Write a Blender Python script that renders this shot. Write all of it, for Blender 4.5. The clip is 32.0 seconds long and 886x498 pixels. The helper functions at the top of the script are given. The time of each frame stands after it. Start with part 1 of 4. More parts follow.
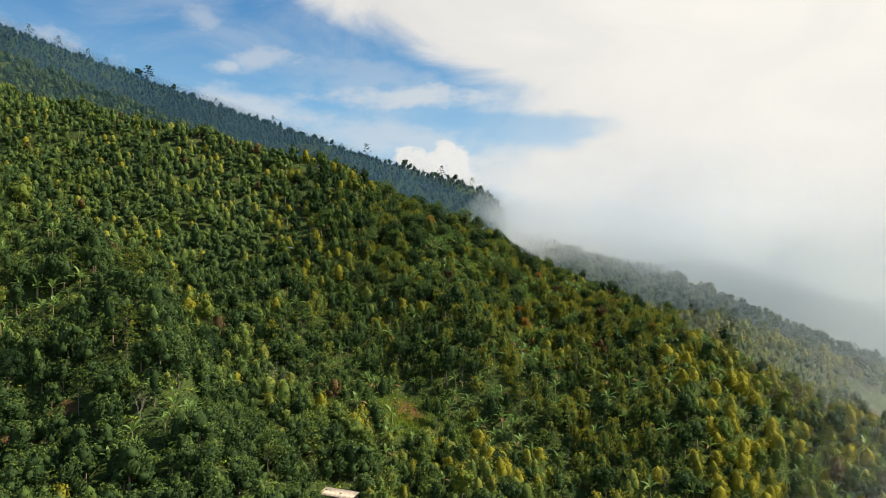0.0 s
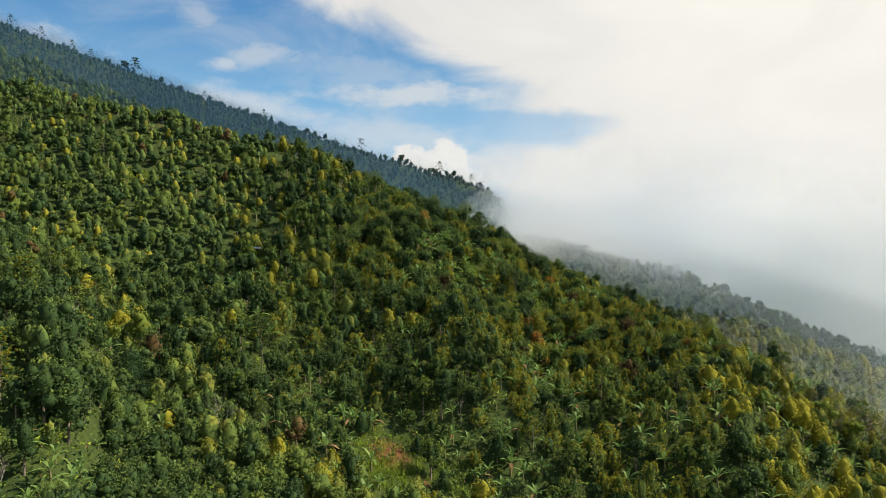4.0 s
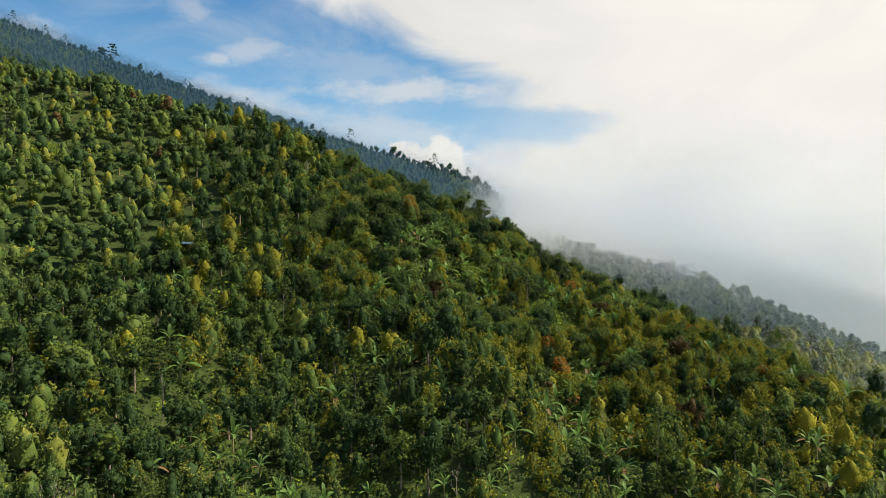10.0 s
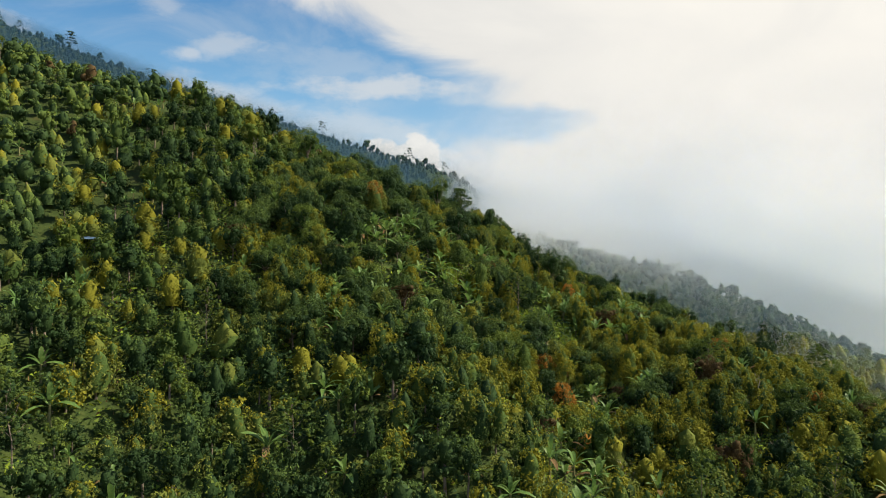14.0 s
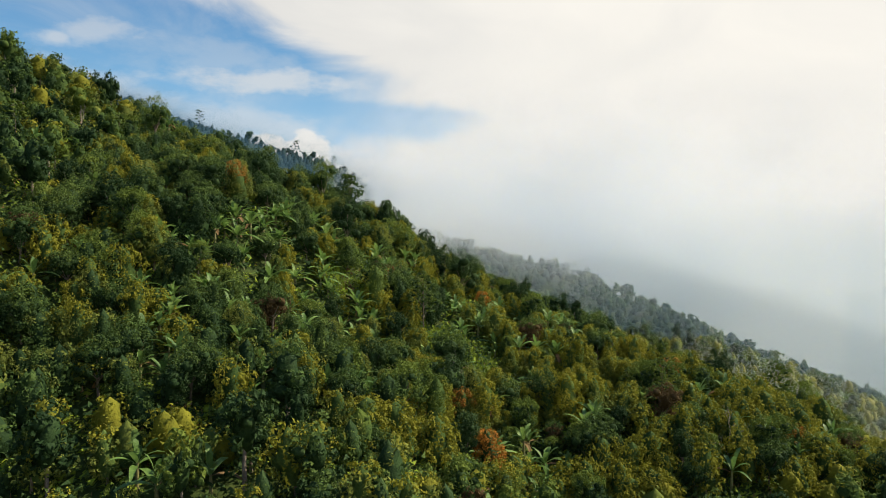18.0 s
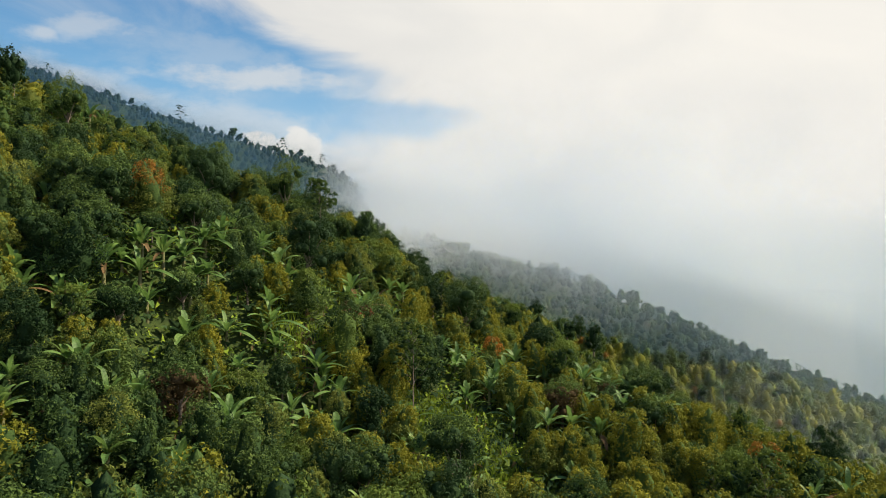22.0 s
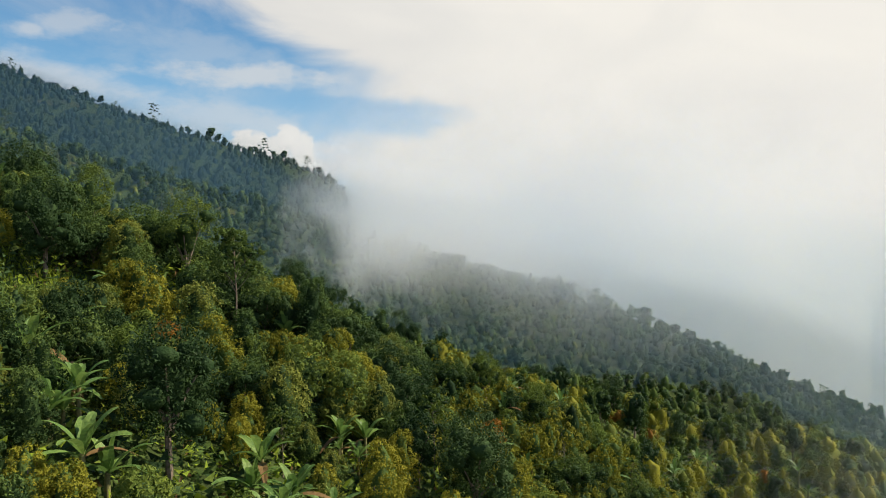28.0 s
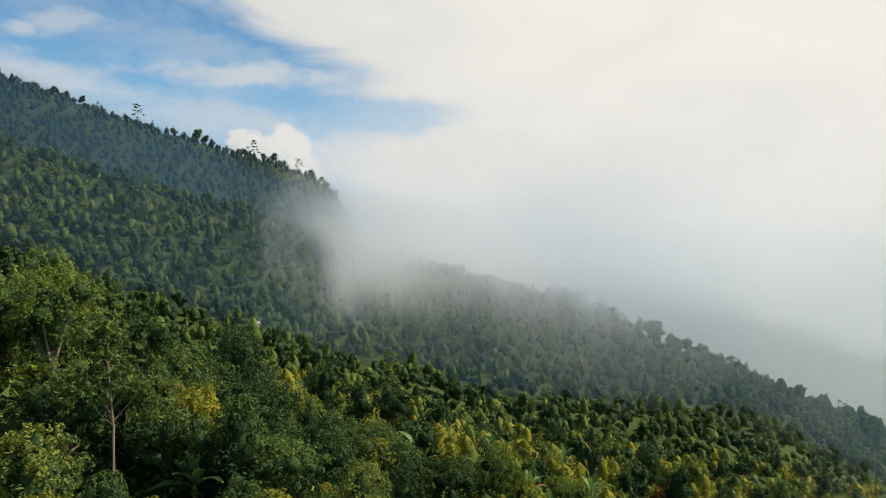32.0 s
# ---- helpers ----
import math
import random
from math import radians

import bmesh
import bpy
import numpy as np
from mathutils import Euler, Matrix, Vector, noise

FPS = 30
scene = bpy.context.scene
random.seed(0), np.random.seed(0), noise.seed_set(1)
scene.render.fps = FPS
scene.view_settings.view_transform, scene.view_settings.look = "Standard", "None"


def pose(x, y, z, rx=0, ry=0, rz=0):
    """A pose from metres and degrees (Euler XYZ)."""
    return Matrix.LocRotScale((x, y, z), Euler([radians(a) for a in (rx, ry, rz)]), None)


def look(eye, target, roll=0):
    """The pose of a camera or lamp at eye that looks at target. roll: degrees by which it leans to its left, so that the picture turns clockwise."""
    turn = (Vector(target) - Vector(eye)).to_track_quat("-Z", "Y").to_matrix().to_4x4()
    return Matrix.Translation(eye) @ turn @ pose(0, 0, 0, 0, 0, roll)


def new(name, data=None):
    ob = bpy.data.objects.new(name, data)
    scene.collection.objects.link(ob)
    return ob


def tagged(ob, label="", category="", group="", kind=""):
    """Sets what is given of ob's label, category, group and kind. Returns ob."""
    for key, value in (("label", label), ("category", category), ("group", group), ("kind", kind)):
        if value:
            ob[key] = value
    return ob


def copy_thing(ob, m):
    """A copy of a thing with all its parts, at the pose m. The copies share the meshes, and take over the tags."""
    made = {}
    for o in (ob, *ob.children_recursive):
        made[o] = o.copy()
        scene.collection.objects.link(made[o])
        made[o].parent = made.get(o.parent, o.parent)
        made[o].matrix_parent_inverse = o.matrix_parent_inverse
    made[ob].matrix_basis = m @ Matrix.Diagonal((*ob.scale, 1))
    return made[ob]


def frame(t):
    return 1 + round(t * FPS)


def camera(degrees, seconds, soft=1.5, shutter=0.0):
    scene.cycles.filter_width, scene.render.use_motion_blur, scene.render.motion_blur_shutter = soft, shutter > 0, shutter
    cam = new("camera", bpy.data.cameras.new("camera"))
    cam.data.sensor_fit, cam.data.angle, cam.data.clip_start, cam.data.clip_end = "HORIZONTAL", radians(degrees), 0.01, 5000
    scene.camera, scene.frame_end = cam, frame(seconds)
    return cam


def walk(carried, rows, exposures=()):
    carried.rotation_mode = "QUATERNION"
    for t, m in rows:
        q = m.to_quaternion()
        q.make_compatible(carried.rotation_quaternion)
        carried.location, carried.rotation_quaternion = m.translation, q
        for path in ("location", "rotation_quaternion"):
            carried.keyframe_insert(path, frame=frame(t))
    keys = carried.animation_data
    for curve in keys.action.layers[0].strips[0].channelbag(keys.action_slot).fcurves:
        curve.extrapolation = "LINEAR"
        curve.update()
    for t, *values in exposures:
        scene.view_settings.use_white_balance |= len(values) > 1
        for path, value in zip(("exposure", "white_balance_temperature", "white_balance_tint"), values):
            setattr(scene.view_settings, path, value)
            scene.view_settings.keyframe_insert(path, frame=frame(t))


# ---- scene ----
cam = camera(63.6, 32.0, soft=0.55)
METRES, EYE, TILT, LEAN, TURN = 240.0, 60.0, 0.0, 0.0, 0.0
ROWS = [
    (0.0, 0.0, 0.0, 0.0, 0.0, 0.0, -0.0),
    (0.5, 0.0004, 0.0182, 0.0003, 0.01, -0.02, 0.01),
    (1.0, 0.0009, 0.0368, 0.0006, 0.01, -0.02, 0.02),
    (1.5, 0.0014, 0.0559, 0.0008, 0.0, -0.03, 0.02),
    (2.0, 0.0021, 0.0752, 0.001, 0.0, -0.03, 0.02),
    (2.5, 0.0027, 0.0946, 0.0013, -0.01, -0.05, 0.02),
    (3.0, 0.0032, 0.1136, 0.0016, -0.04, -0.07, -0.0),
    (3.5, 0.0037, 0.1321, 0.0016, -0.06, -0.07, -0.01),
    (5.5, 0.0056, 0.2034, 0.001, -0.14, -0.11, -0.08),
    (6.0, 0.006, 0.2207, 0.0009, -0.16, -0.15, -0.09),
    (6.5, 0.0065, 0.2375, 0.0007, -0.19, -0.17, -0.08),
    (7.0, 0.007, 0.2542, 0.0005, -0.21, -0.16, -0.09),
    (7.5, 0.0074, 0.2709, 0.0002, -0.25, -0.14, -0.09),
    (8.0, 0.008, 0.2873, -0.0001, -0.27, -0.17, -0.1),
    (8.5, 0.0082, 0.3035, -0.0001, -0.32, -0.21, -0.12),
    (9.0, 0.0087, 0.3194, -0.0004, -0.35, -0.21, -0.11),
    (9.5, 0.0089, 0.335, -0.0006, -0.39, -0.21, -0.12),
    (10.0, 0.0092, 0.3504, -0.0008, -0.42, -0.2, -0.14),
    (10.5, 0.0097, 0.3658, -0.001, -0.45, -0.2, -0.14),
    (11.0, 0.0102, 0.3809, -0.0011, -0.5, -0.23, -0.14),
    (11.5, 0.0108, 0.3961, -0.0014, -0.53, -0.23, -0.14),
    (12.0, 0.0112, 0.4112, -0.0015, -0.59, -0.26, -0.13),
    (12.5, 0.0116, 0.4262, -0.0017, -0.64, -0.29, -0.14),
    (13.0, 0.012, 0.4411, -0.0019, -0.72, -0.31, -0.14),
    (13.5, 0.0128, 0.456, -0.002, -1.07, -0.32, -0.15),
    (14.0, 0.0132, 0.4709, -0.0023, -2.33, -0.32, -0.17),
    (14.5, 0.0136, 0.4858, -0.0024, -3.63, -0.37, -0.21),
    (15.0, 0.0141, 0.5008, -0.0024, -4.97, -0.4, -0.22),
    (15.5, 0.0146, 0.5148, -0.0024, -6.34, -0.43, -0.22),
    (17.5, 0.0199, 0.5752, -0.0026, -10.98, -0.38, -0.15),
    (18.0, 0.0221, 0.5906, -0.0025, -11.05, -0.39, -0.13),
    (18.5, 0.0244, 0.6062, -0.0019, -11.1, -0.42, -0.13),
    (19.0, 0.0269, 0.6218, -0.0003, -11.16, -0.44, -0.15),
    (19.5, 0.0296, 0.6374, 0.002, -11.24, -0.42, -0.13),
    (20.0, 0.0322, 0.6533, 0.0043, -11.34, -0.47, -0.14),
    (20.5, 0.0352, 0.669, 0.0066, -11.39, -0.49, -0.16),
    (21.0, 0.0383, 0.6845, 0.0089, -11.44, -0.48, -0.13),
    (21.5, 0.0412, 0.7001, 0.0112, -11.54, -0.51, -0.14),
    (22.0, 0.0445, 0.7155, 0.0136, -11.59, -0.55, -0.14),
    (22.5, 0.0476, 0.7307, 0.016, -11.65, -0.6, -0.14),
    (23.0, 0.0506, 0.7458, 0.0185, -11.71, -0.63, -0.16),
    (23.5, 0.0534, 0.7607, 0.0214, -11.79, -0.63, -0.17),
    (24.0, 0.0563, 0.7752, 0.0242, -11.85, -0.61, -0.16),
    (24.5, 0.0591, 0.7896, 0.0272, -11.89, -0.62, -0.15),
    (25.0, 0.062, 0.8037, 0.0303, -11.94, -0.61, -0.16),
    (25.5, 0.065, 0.8175, 0.0333, -11.97, -0.61, -0.14),
    (26.0, 0.0679, 0.8312, 0.0365, -12.01, -0.64, -0.15),
    (26.5, 0.0708, 0.8446, 0.0396, -12.04, -0.65, -0.13),
    (28.5, 0.0818, 0.8971, 0.0516, -12.13, -0.75, -0.05),
    (29.0, 0.0844, 0.9102, 0.0547, -12.17, -0.76, -0.07),
    (29.5, 0.0871, 0.9229, 0.0577, -12.2, -0.77, -0.07),
    (30.0, 0.0897, 0.9354, 0.0606, -12.23, -0.77, -0.05),
    (30.5, 0.0923, 0.9478, 0.0635, -12.27, -0.78, -0.05),
    (31.0, 0.0948, 0.9602, 0.0664, -12.29, -0.79, -0.02),
    (31.5, 0.0974, 0.9722, 0.0696, -12.32, -0.81, -0.01),
    (32.0, 0.1, 0.9842, 0.0728, -12.34, -0.82, 0.02),
]
walk(cam, [(t, pose(0, 0, EYE, TILT, LEAN, TURN) @ pose(METRES * x, METRES * y, METRES * z, 90 + pitch, roll, yaw)) for t, x, y, z, yaw, pitch, roll in ROWS],
     exposures=[(0.0, 0.57), (16.0, 0.57), (32.0, 0.47)])

# ---------------------------------------------------------------- light
SUN_AZ, SUN_EL = 88.0, 44.0          # degrees clockwise from +y, degrees above the horizon
world = bpy.data.worlds.new("sky")
scene.world = world
world.use_nodes = True
wn = world.node_tree.nodes
sky = wn.new("ShaderNodeTexSky")
sky.sky_type = "NISHITA"
sky.sun_disc = False
sky.sun_elevation, sky.sun_rotation = radians(SUN_EL), radians(SUN_AZ)
sky.air_density, sky.dust_density, sky.ozone_density = 1.0, 0.0, 4.0
wn["Background"].inputs["Strength"].default_value = 0.125
world.node_tree.links.new(sky.outputs[0], wn["Background"].inputs["Color"])

sun = new("sun", bpy.data.lights.new("sun", "SUN"))
sun.data.energy, sun.data.angle, sun.data.color = 5.9, radians(0.8), (1.0, 0.87, 0.66)
sun_to = Vector((math.sin(radians(SUN_AZ)) * math.cos(radians(SUN_EL)), math.cos(radians(SUN_AZ)) * math.cos(radians(SUN_EL)), math.sin(radians(SUN_EL))))
sun.matrix_world = look(sun_to * 500, (0, 0, 0))


# ---------------------------------------------------------------- materials
def material(name):
    m = bpy.data.materials.new(name)
    m.use_nodes = True
    m.node_tree.nodes.clear()
    return m, m.node_tree.nodes, m.node_tree.links


def node(nodes, kind, **values):
    n = nodes.new(kind)
    for key, value in values.items():
        n.inputs[key.replace("_", " ")].default_value = value
    return n


def ramp(nodes, links, source, stops):
    r = nodes.new("ShaderNodeValToRGB")
    el = r.color_ramp.elements
    while len(el) < len(stops):
        el.new(0.5)
    for e, (p, c) in zip(el, stops):
        e.position, e.color = p, (*c, 1) if len(c) == 3 else c
    links.new(source, r.inputs[0])
    return r.outputs[0]


def math_node(nodes, links, op, a, b=None, clamp=False):
    n = nodes.new("ShaderNodeMath")
    n.operation, n.use_clamp = op, clamp
    for i, v in enumerate((a, b)):
        if v is None:
            continue
        if isinstance(v, (int, float)):
            n.inputs[i].default_value = v
        else:
            links.new(v, n.inputs[i])
    return n.outputs[0]


def leaf_material(name, dark, mid, light, rough=0.7, through_leaf=0.32, gloss=0.05):
    m, n, l = material(name)
    geo, info, tex = n.new("ShaderNodeNewGeometry"), n.new("ShaderNodeObjectInfo"), n.new("ShaderNodeTexCoord")
    big = node(n, "ShaderNodeTexNoise", Scale=0.9, Detail=3.0)
    l.new(tex.outputs["Object"], big.inputs["Vector"])
    fine = node(n, "ShaderNodeTexNoise", Scale=4.5, Detail=3.0, Roughness=0.6)
    l.new(tex.outputs["Object"], fine.inputs["Vector"])
    mixed = math_node(n, l, "ADD", math_node(n, l, "MULTIPLY", geo.outputs["Random Per Island"], 0.24),
                      math_node(n, l, "MULTIPLY", info.outputs["Random"], 0.40))
    mixed = math_node(n, l, "ADD", mixed, math_node(n, l, "MULTIPLY", math_node(n, l, "SUBTRACT", big.outputs[0], 0.35), 0.6))
    mixed = math_node(n, l, "ADD", mixed, math_node(n, l, "MULTIPLY", math_node(n, l, "SUBTRACT", fine.outputs[0], 0.46), 0.8), True)
    colour = ramp(n, l, mixed, [(0.05, dark), (0.5, mid), (0.95, light)])
    p = node(n, "ShaderNodeBsdfPrincipled", Roughness=rough)
    p.inputs["Specular IOR Level"].default_value = gloss
    l.new(colour, p.inputs["Base Color"])
    bmp = node(n, "ShaderNodeBump", Strength=0.5, Distance=0.2)
    l.new(fine.outputs[0], bmp.inputs["Height"])
    l.new(bmp.outputs[0], p.inputs["Normal"])
    t = n.new("ShaderNodeBsdfTranslucent")
    l.new(colour, t.inputs["Color"])
    mix = node(n, "ShaderNodeMixShader", Fac=through_leaf)
    l.new(p.outputs[0], mix.inputs[1])
    l.new(t.outputs[0], mix.inputs[2])
    out = n.new("ShaderNodeOutputMaterial")
    l.new(mix.outputs[0], out.inputs["Surface"])
    return m


def plain_material(name, a, b, scale=3.0, rough=0.8, metal=0.0, bump=0.3):
    m, n, l = material(name)
    tex = n.new("ShaderNodeTexCoord")
    fine = node(n, "ShaderNodeTexNoise", Scale=scale, Detail=6.0, Roughness=0.65)
    l.new(tex.outputs["Object"], fine.inputs["Vector"])
    p = node(n, "ShaderNodeBsdfPrincipled", Roughness=rough, Metallic=metal)
    l.new(ramp(n, l, fine.outputs[0], [(0.3, a), (0.7, b)]), p.inputs["Base Color"])
    bmp = node(n, "ShaderNodeBump", Strength=bump)
    l.new(fine.outputs[0], bmp.inputs["Height"])
    l.new(bmp.outputs[0], p.inputs["Normal"])
    out = n.new("ShaderNodeOutputMaterial")
    l.new(p.outputs[0], out.inputs["Surface"])
    return m


LEAF_GREEN = leaf_material("leaf_green", (0.036, 0.072, 0.021), (0.080, 0.128, 0.033), (0.146, 0.204, 0.048))
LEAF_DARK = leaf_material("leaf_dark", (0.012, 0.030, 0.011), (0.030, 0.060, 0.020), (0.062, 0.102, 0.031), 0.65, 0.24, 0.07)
# ridge leaves, darkened and blued to stand in for cloud shade
LEAF_SHADED = leaf_material("leaf_shaded", (0.009, 0.024, 0.015), (0.018, 0.042, 0.026), (0.032, 0.064, 0.038), 0.6, 0.15, 0.15)
LEAF_OLIVE = leaf_material("leaf_olive", (0.086, 0.116, 0.026), (0.156, 0.184, 0.037), (0.244, 0.262, 0.052))
LEAF_YELLOW = leaf_material("leaf_yellow", (0.128, 0.138, 0.018), (0.212, 0.212, 0.024), (0.318, 0.294, 0.034))
LEAF_ORANGE = leaf_material("leaf_orange", (0.170, 0.095, 0.018), (0.310, 0.140, 0.025), (0.420, 0.190, 0.032))
LEAF_RED = leaf_material("leaf_red", (0.110, 0.030, 0.016), (0.200, 0.050, 0.024), (0.300, 0.090, 0.034))
LEAF_LIME = leaf_material("leaf_lime", (0.062, 0.098, 0.018), (0.112, 0.160, 0.030), (0.180, 0.225, 0.044))
LEAF_BROWN = leaf_material("leaf_brown", (0.060, 0.042, 0.020), (0.095, 0.066, 0.030), (0.150, 0.105, 0.046))
LEAF_BANANA = leaf_material("leaf_banana", (0.066, 0.134, 0.034), (0.126, 0.222, 0.052), (0.230, 0.325, 0.080), 0.45, 0.38, 0.3)
LEAF_WITHERED = leaf_material("leaf_withered", (0.120, 0.075, 0.035), (0.200, 0.130, 0.060), (0.300, 0.210, 0.100))
GRASS = leaf_material("grass_blade", (0.110, 0.170, 0.018), (0.190, 0.265, 0.028), (0.280, 0.340, 0.042))
BARK = plain_material("bark", (0.10, 0.075, 0.055), (0.22, 0.18, 0.14), 6.0)
BARK_PALE = plain_material("bark_pale", (0.15, 0.13, 0.10), (0.30, 0.27, 0.22), 6.0)
STEM = plain_material("banana_stem", (0.10, 0.10, 0.035), (0.20, 0.19, 0.07), 5.0, 0.6)
CANOPY = [LEAF_GREEN, LEAF_DARK, LEAF_YELLOW, LEAF_ORANGE, LEAF_RED, LEAF_LIME, LEAF_BROWN, LEAF_BANANA, BARK, BARK_PALE, STEM, LEAF_WITHERED, GRASS, LEAF_OLIVE, LEAF_SHADED]
G_, D_, Y_, O_, R_, L_, B_, BA_, BK_, BP_, ST_, WI_, GR_, OL_, SH_ = range(15)


# ---------------------------------------------------------------- meshes from arrays
def quad_mesh(name, verts, quads, mats, index=None, smooth=False):
    """A mesh of faces with four corners, or three where the last index is -1."""
    me = bpy.data.meshes.new(name)
    verts, quads = np.asarray(verts, np.float32), np.asarray(quads, np.int32)
    me.vertices.add(len(verts))
    me.vertices.foreach_set("co", verts.ravel())
    flat = quads.ravel()
    flat = flat[flat >= 0]
    size = (quads >= 0).sum(1)
    me.loops.add(len(flat))
    me.loops.foreach_set("vertex_index", flat)
    me.polygons.add(len(quads))
    me.polygons.foreach_set("loop_start", np.concatenate([[0], np.cumsum(size)[:-1]]).astype(np.int32))
    if index is not None:
        used = np.unique(index)
        for i in used:
            me.materials.append(mats[i])
        me.polygons.foreach_set("material_index", np.searchsorted(used, index).astype(np.int32))
    else:
        me.materials.append(mats)
    me.polygons.foreach_set("use_smooth", np.full(len(quads), smooth))
    me.update(calc_edges=True)
    return me


def joined(pieces):
    """One set of arrays out of several (verts, quads, index)."""
    V, Q, I, at = [], [], [], 0
    for v, q, i in pieces:
        V.append(v), Q.append(np.where(q < 0, -1, q + at)), I.append(i)
        at += len(v)
    return np.concatenate(V), np.concatenate(Q), np.concatenate(I)


def part(name, arrays, parent, label="", smooth=False, mats=CANOPY):
    v, q, i = arrays
    ob = new(name, quad_mesh(name, v, q, mats, i, smooth))
    ob.parent = parent
    if label:
        tagged(ob, label)
    return ob


def unit(v):
    return v / np.maximum(np.linalg.norm(v, axis=-1, keepdims=True), 1e-9)


def leaves(rng, P, N, size, index, width=0.34, droop=0.15):
    """A pointed leaf at each place P, facing roughly along N."""
    n = len(P)
    face = unit(N + rng.normal(0, 0.32, (n, 3)))
    along = unit(np.cross(face, rng.normal(0, 1, (n, 3))))
    along[:, 2] -= droop
    side = np.cross(face, along)
    length = size * rng.uniform(0.65, 1.35, (n, 1))
    a, s = along * length, side * length * width
    lift = face * length * 0.12
    V = np.stack([P - a * 0.6, P + a * 0.5 + s + lift, P + a * 0.5 - s - lift], 1).reshape(-1, 3)
    Q = np.full((n, 4), -1)
    Q[:, :3] = np.arange(3 * n).reshape(n, 3)
    return V, Q, np.broadcast_to(index, (n,)).copy()


def tufts(rng, P, N, per, radius):
    """Places and directions of the leaves of round tufts that sit at P and look along N."""
    n = len(P)
    d = unit(rng.normal(0, 1, (n, per, 3)) + 0.9 * N[:, None])
    size = radius * rng.uniform(0.7, 1.3, (n, 1, 1)) * rng.uniform(0.7, 1.05, (n, per, 1))
    return (P[:, None] + d * size).reshape(-1, 3), d.reshape(-1, 3)


def tube(points, radii, sides, index):
    """A tapered tube through the points."""
    P, n = np.asarray(points, float), len(points)
    d = unit(np.gradient(P, axis=0))
    ref = np.where(np.abs(d[:, 2:3]) > 0.9, np.array([[1.0, 0, 0]]), np.array([[0, 0, 1.0]]))
    u = unit(np.cross(d, ref))
    w = np.cross(d, u)
    a = np.linspace(0, 2 * np.pi, sides, endpoint=False)
    ring = P[:, None] + np.asarray(radii)[:, None, None] * (np.cos(a)[None, :, None] * u[:, None] + np.sin(a)[None, :, None] * w[:, None])
    k, j = np.meshgrid(np.arange(n - 1), np.arange(sides), indexing="ij")
    jn = (j + 1) % sides
    Q = np.stack([k * sides + j, k * sides + jn, (k + 1) * sides + jn, (k + 1) * sides + j], -1).reshape(-1, 4)
    return ring.reshape(-1, 3), Q, np.full(len(Q), index)


def shell(rng, centre, radius, nu, nv, index, lump=0.15):
    """A lumpy closed shell, the dense inside of a crown."""
    th = np.linspace(0, np.pi, nv + 1)[:, None]
    ph = np.linspace(0, 2 * np.pi, nu, endpoint=False)[None]
    r = 1 + lump * np.sin(3 * ph + rng.uniform(0, 6)) * np.sin(2 * th + rng.uniform(0, 6)) + rng.uniform(-0.20, 0.13, (nv + 1, nu))
    r[0], r[-1] = 1, 1
    V = np.stack([r * np.sin(th) * np.cos(ph), r * np.sin(th) * np.sin(ph), r * np.cos(th) + 0 * ph], -1) * np.asarray(radius) + np.asarray(centre)
    k, j = np.meshgrid(np.arange(nv), np.arange(nu), indexing="ij")
    jn = (j + 1) % nu
    Q = np.stack([k * nu + j, (k + 1) * nu + j, (k + 1) * nu + jn, k * nu + jn], -1).reshape(-1, 4)
    return V.reshape(-1, 3), Q, np.full(len(Q), index)


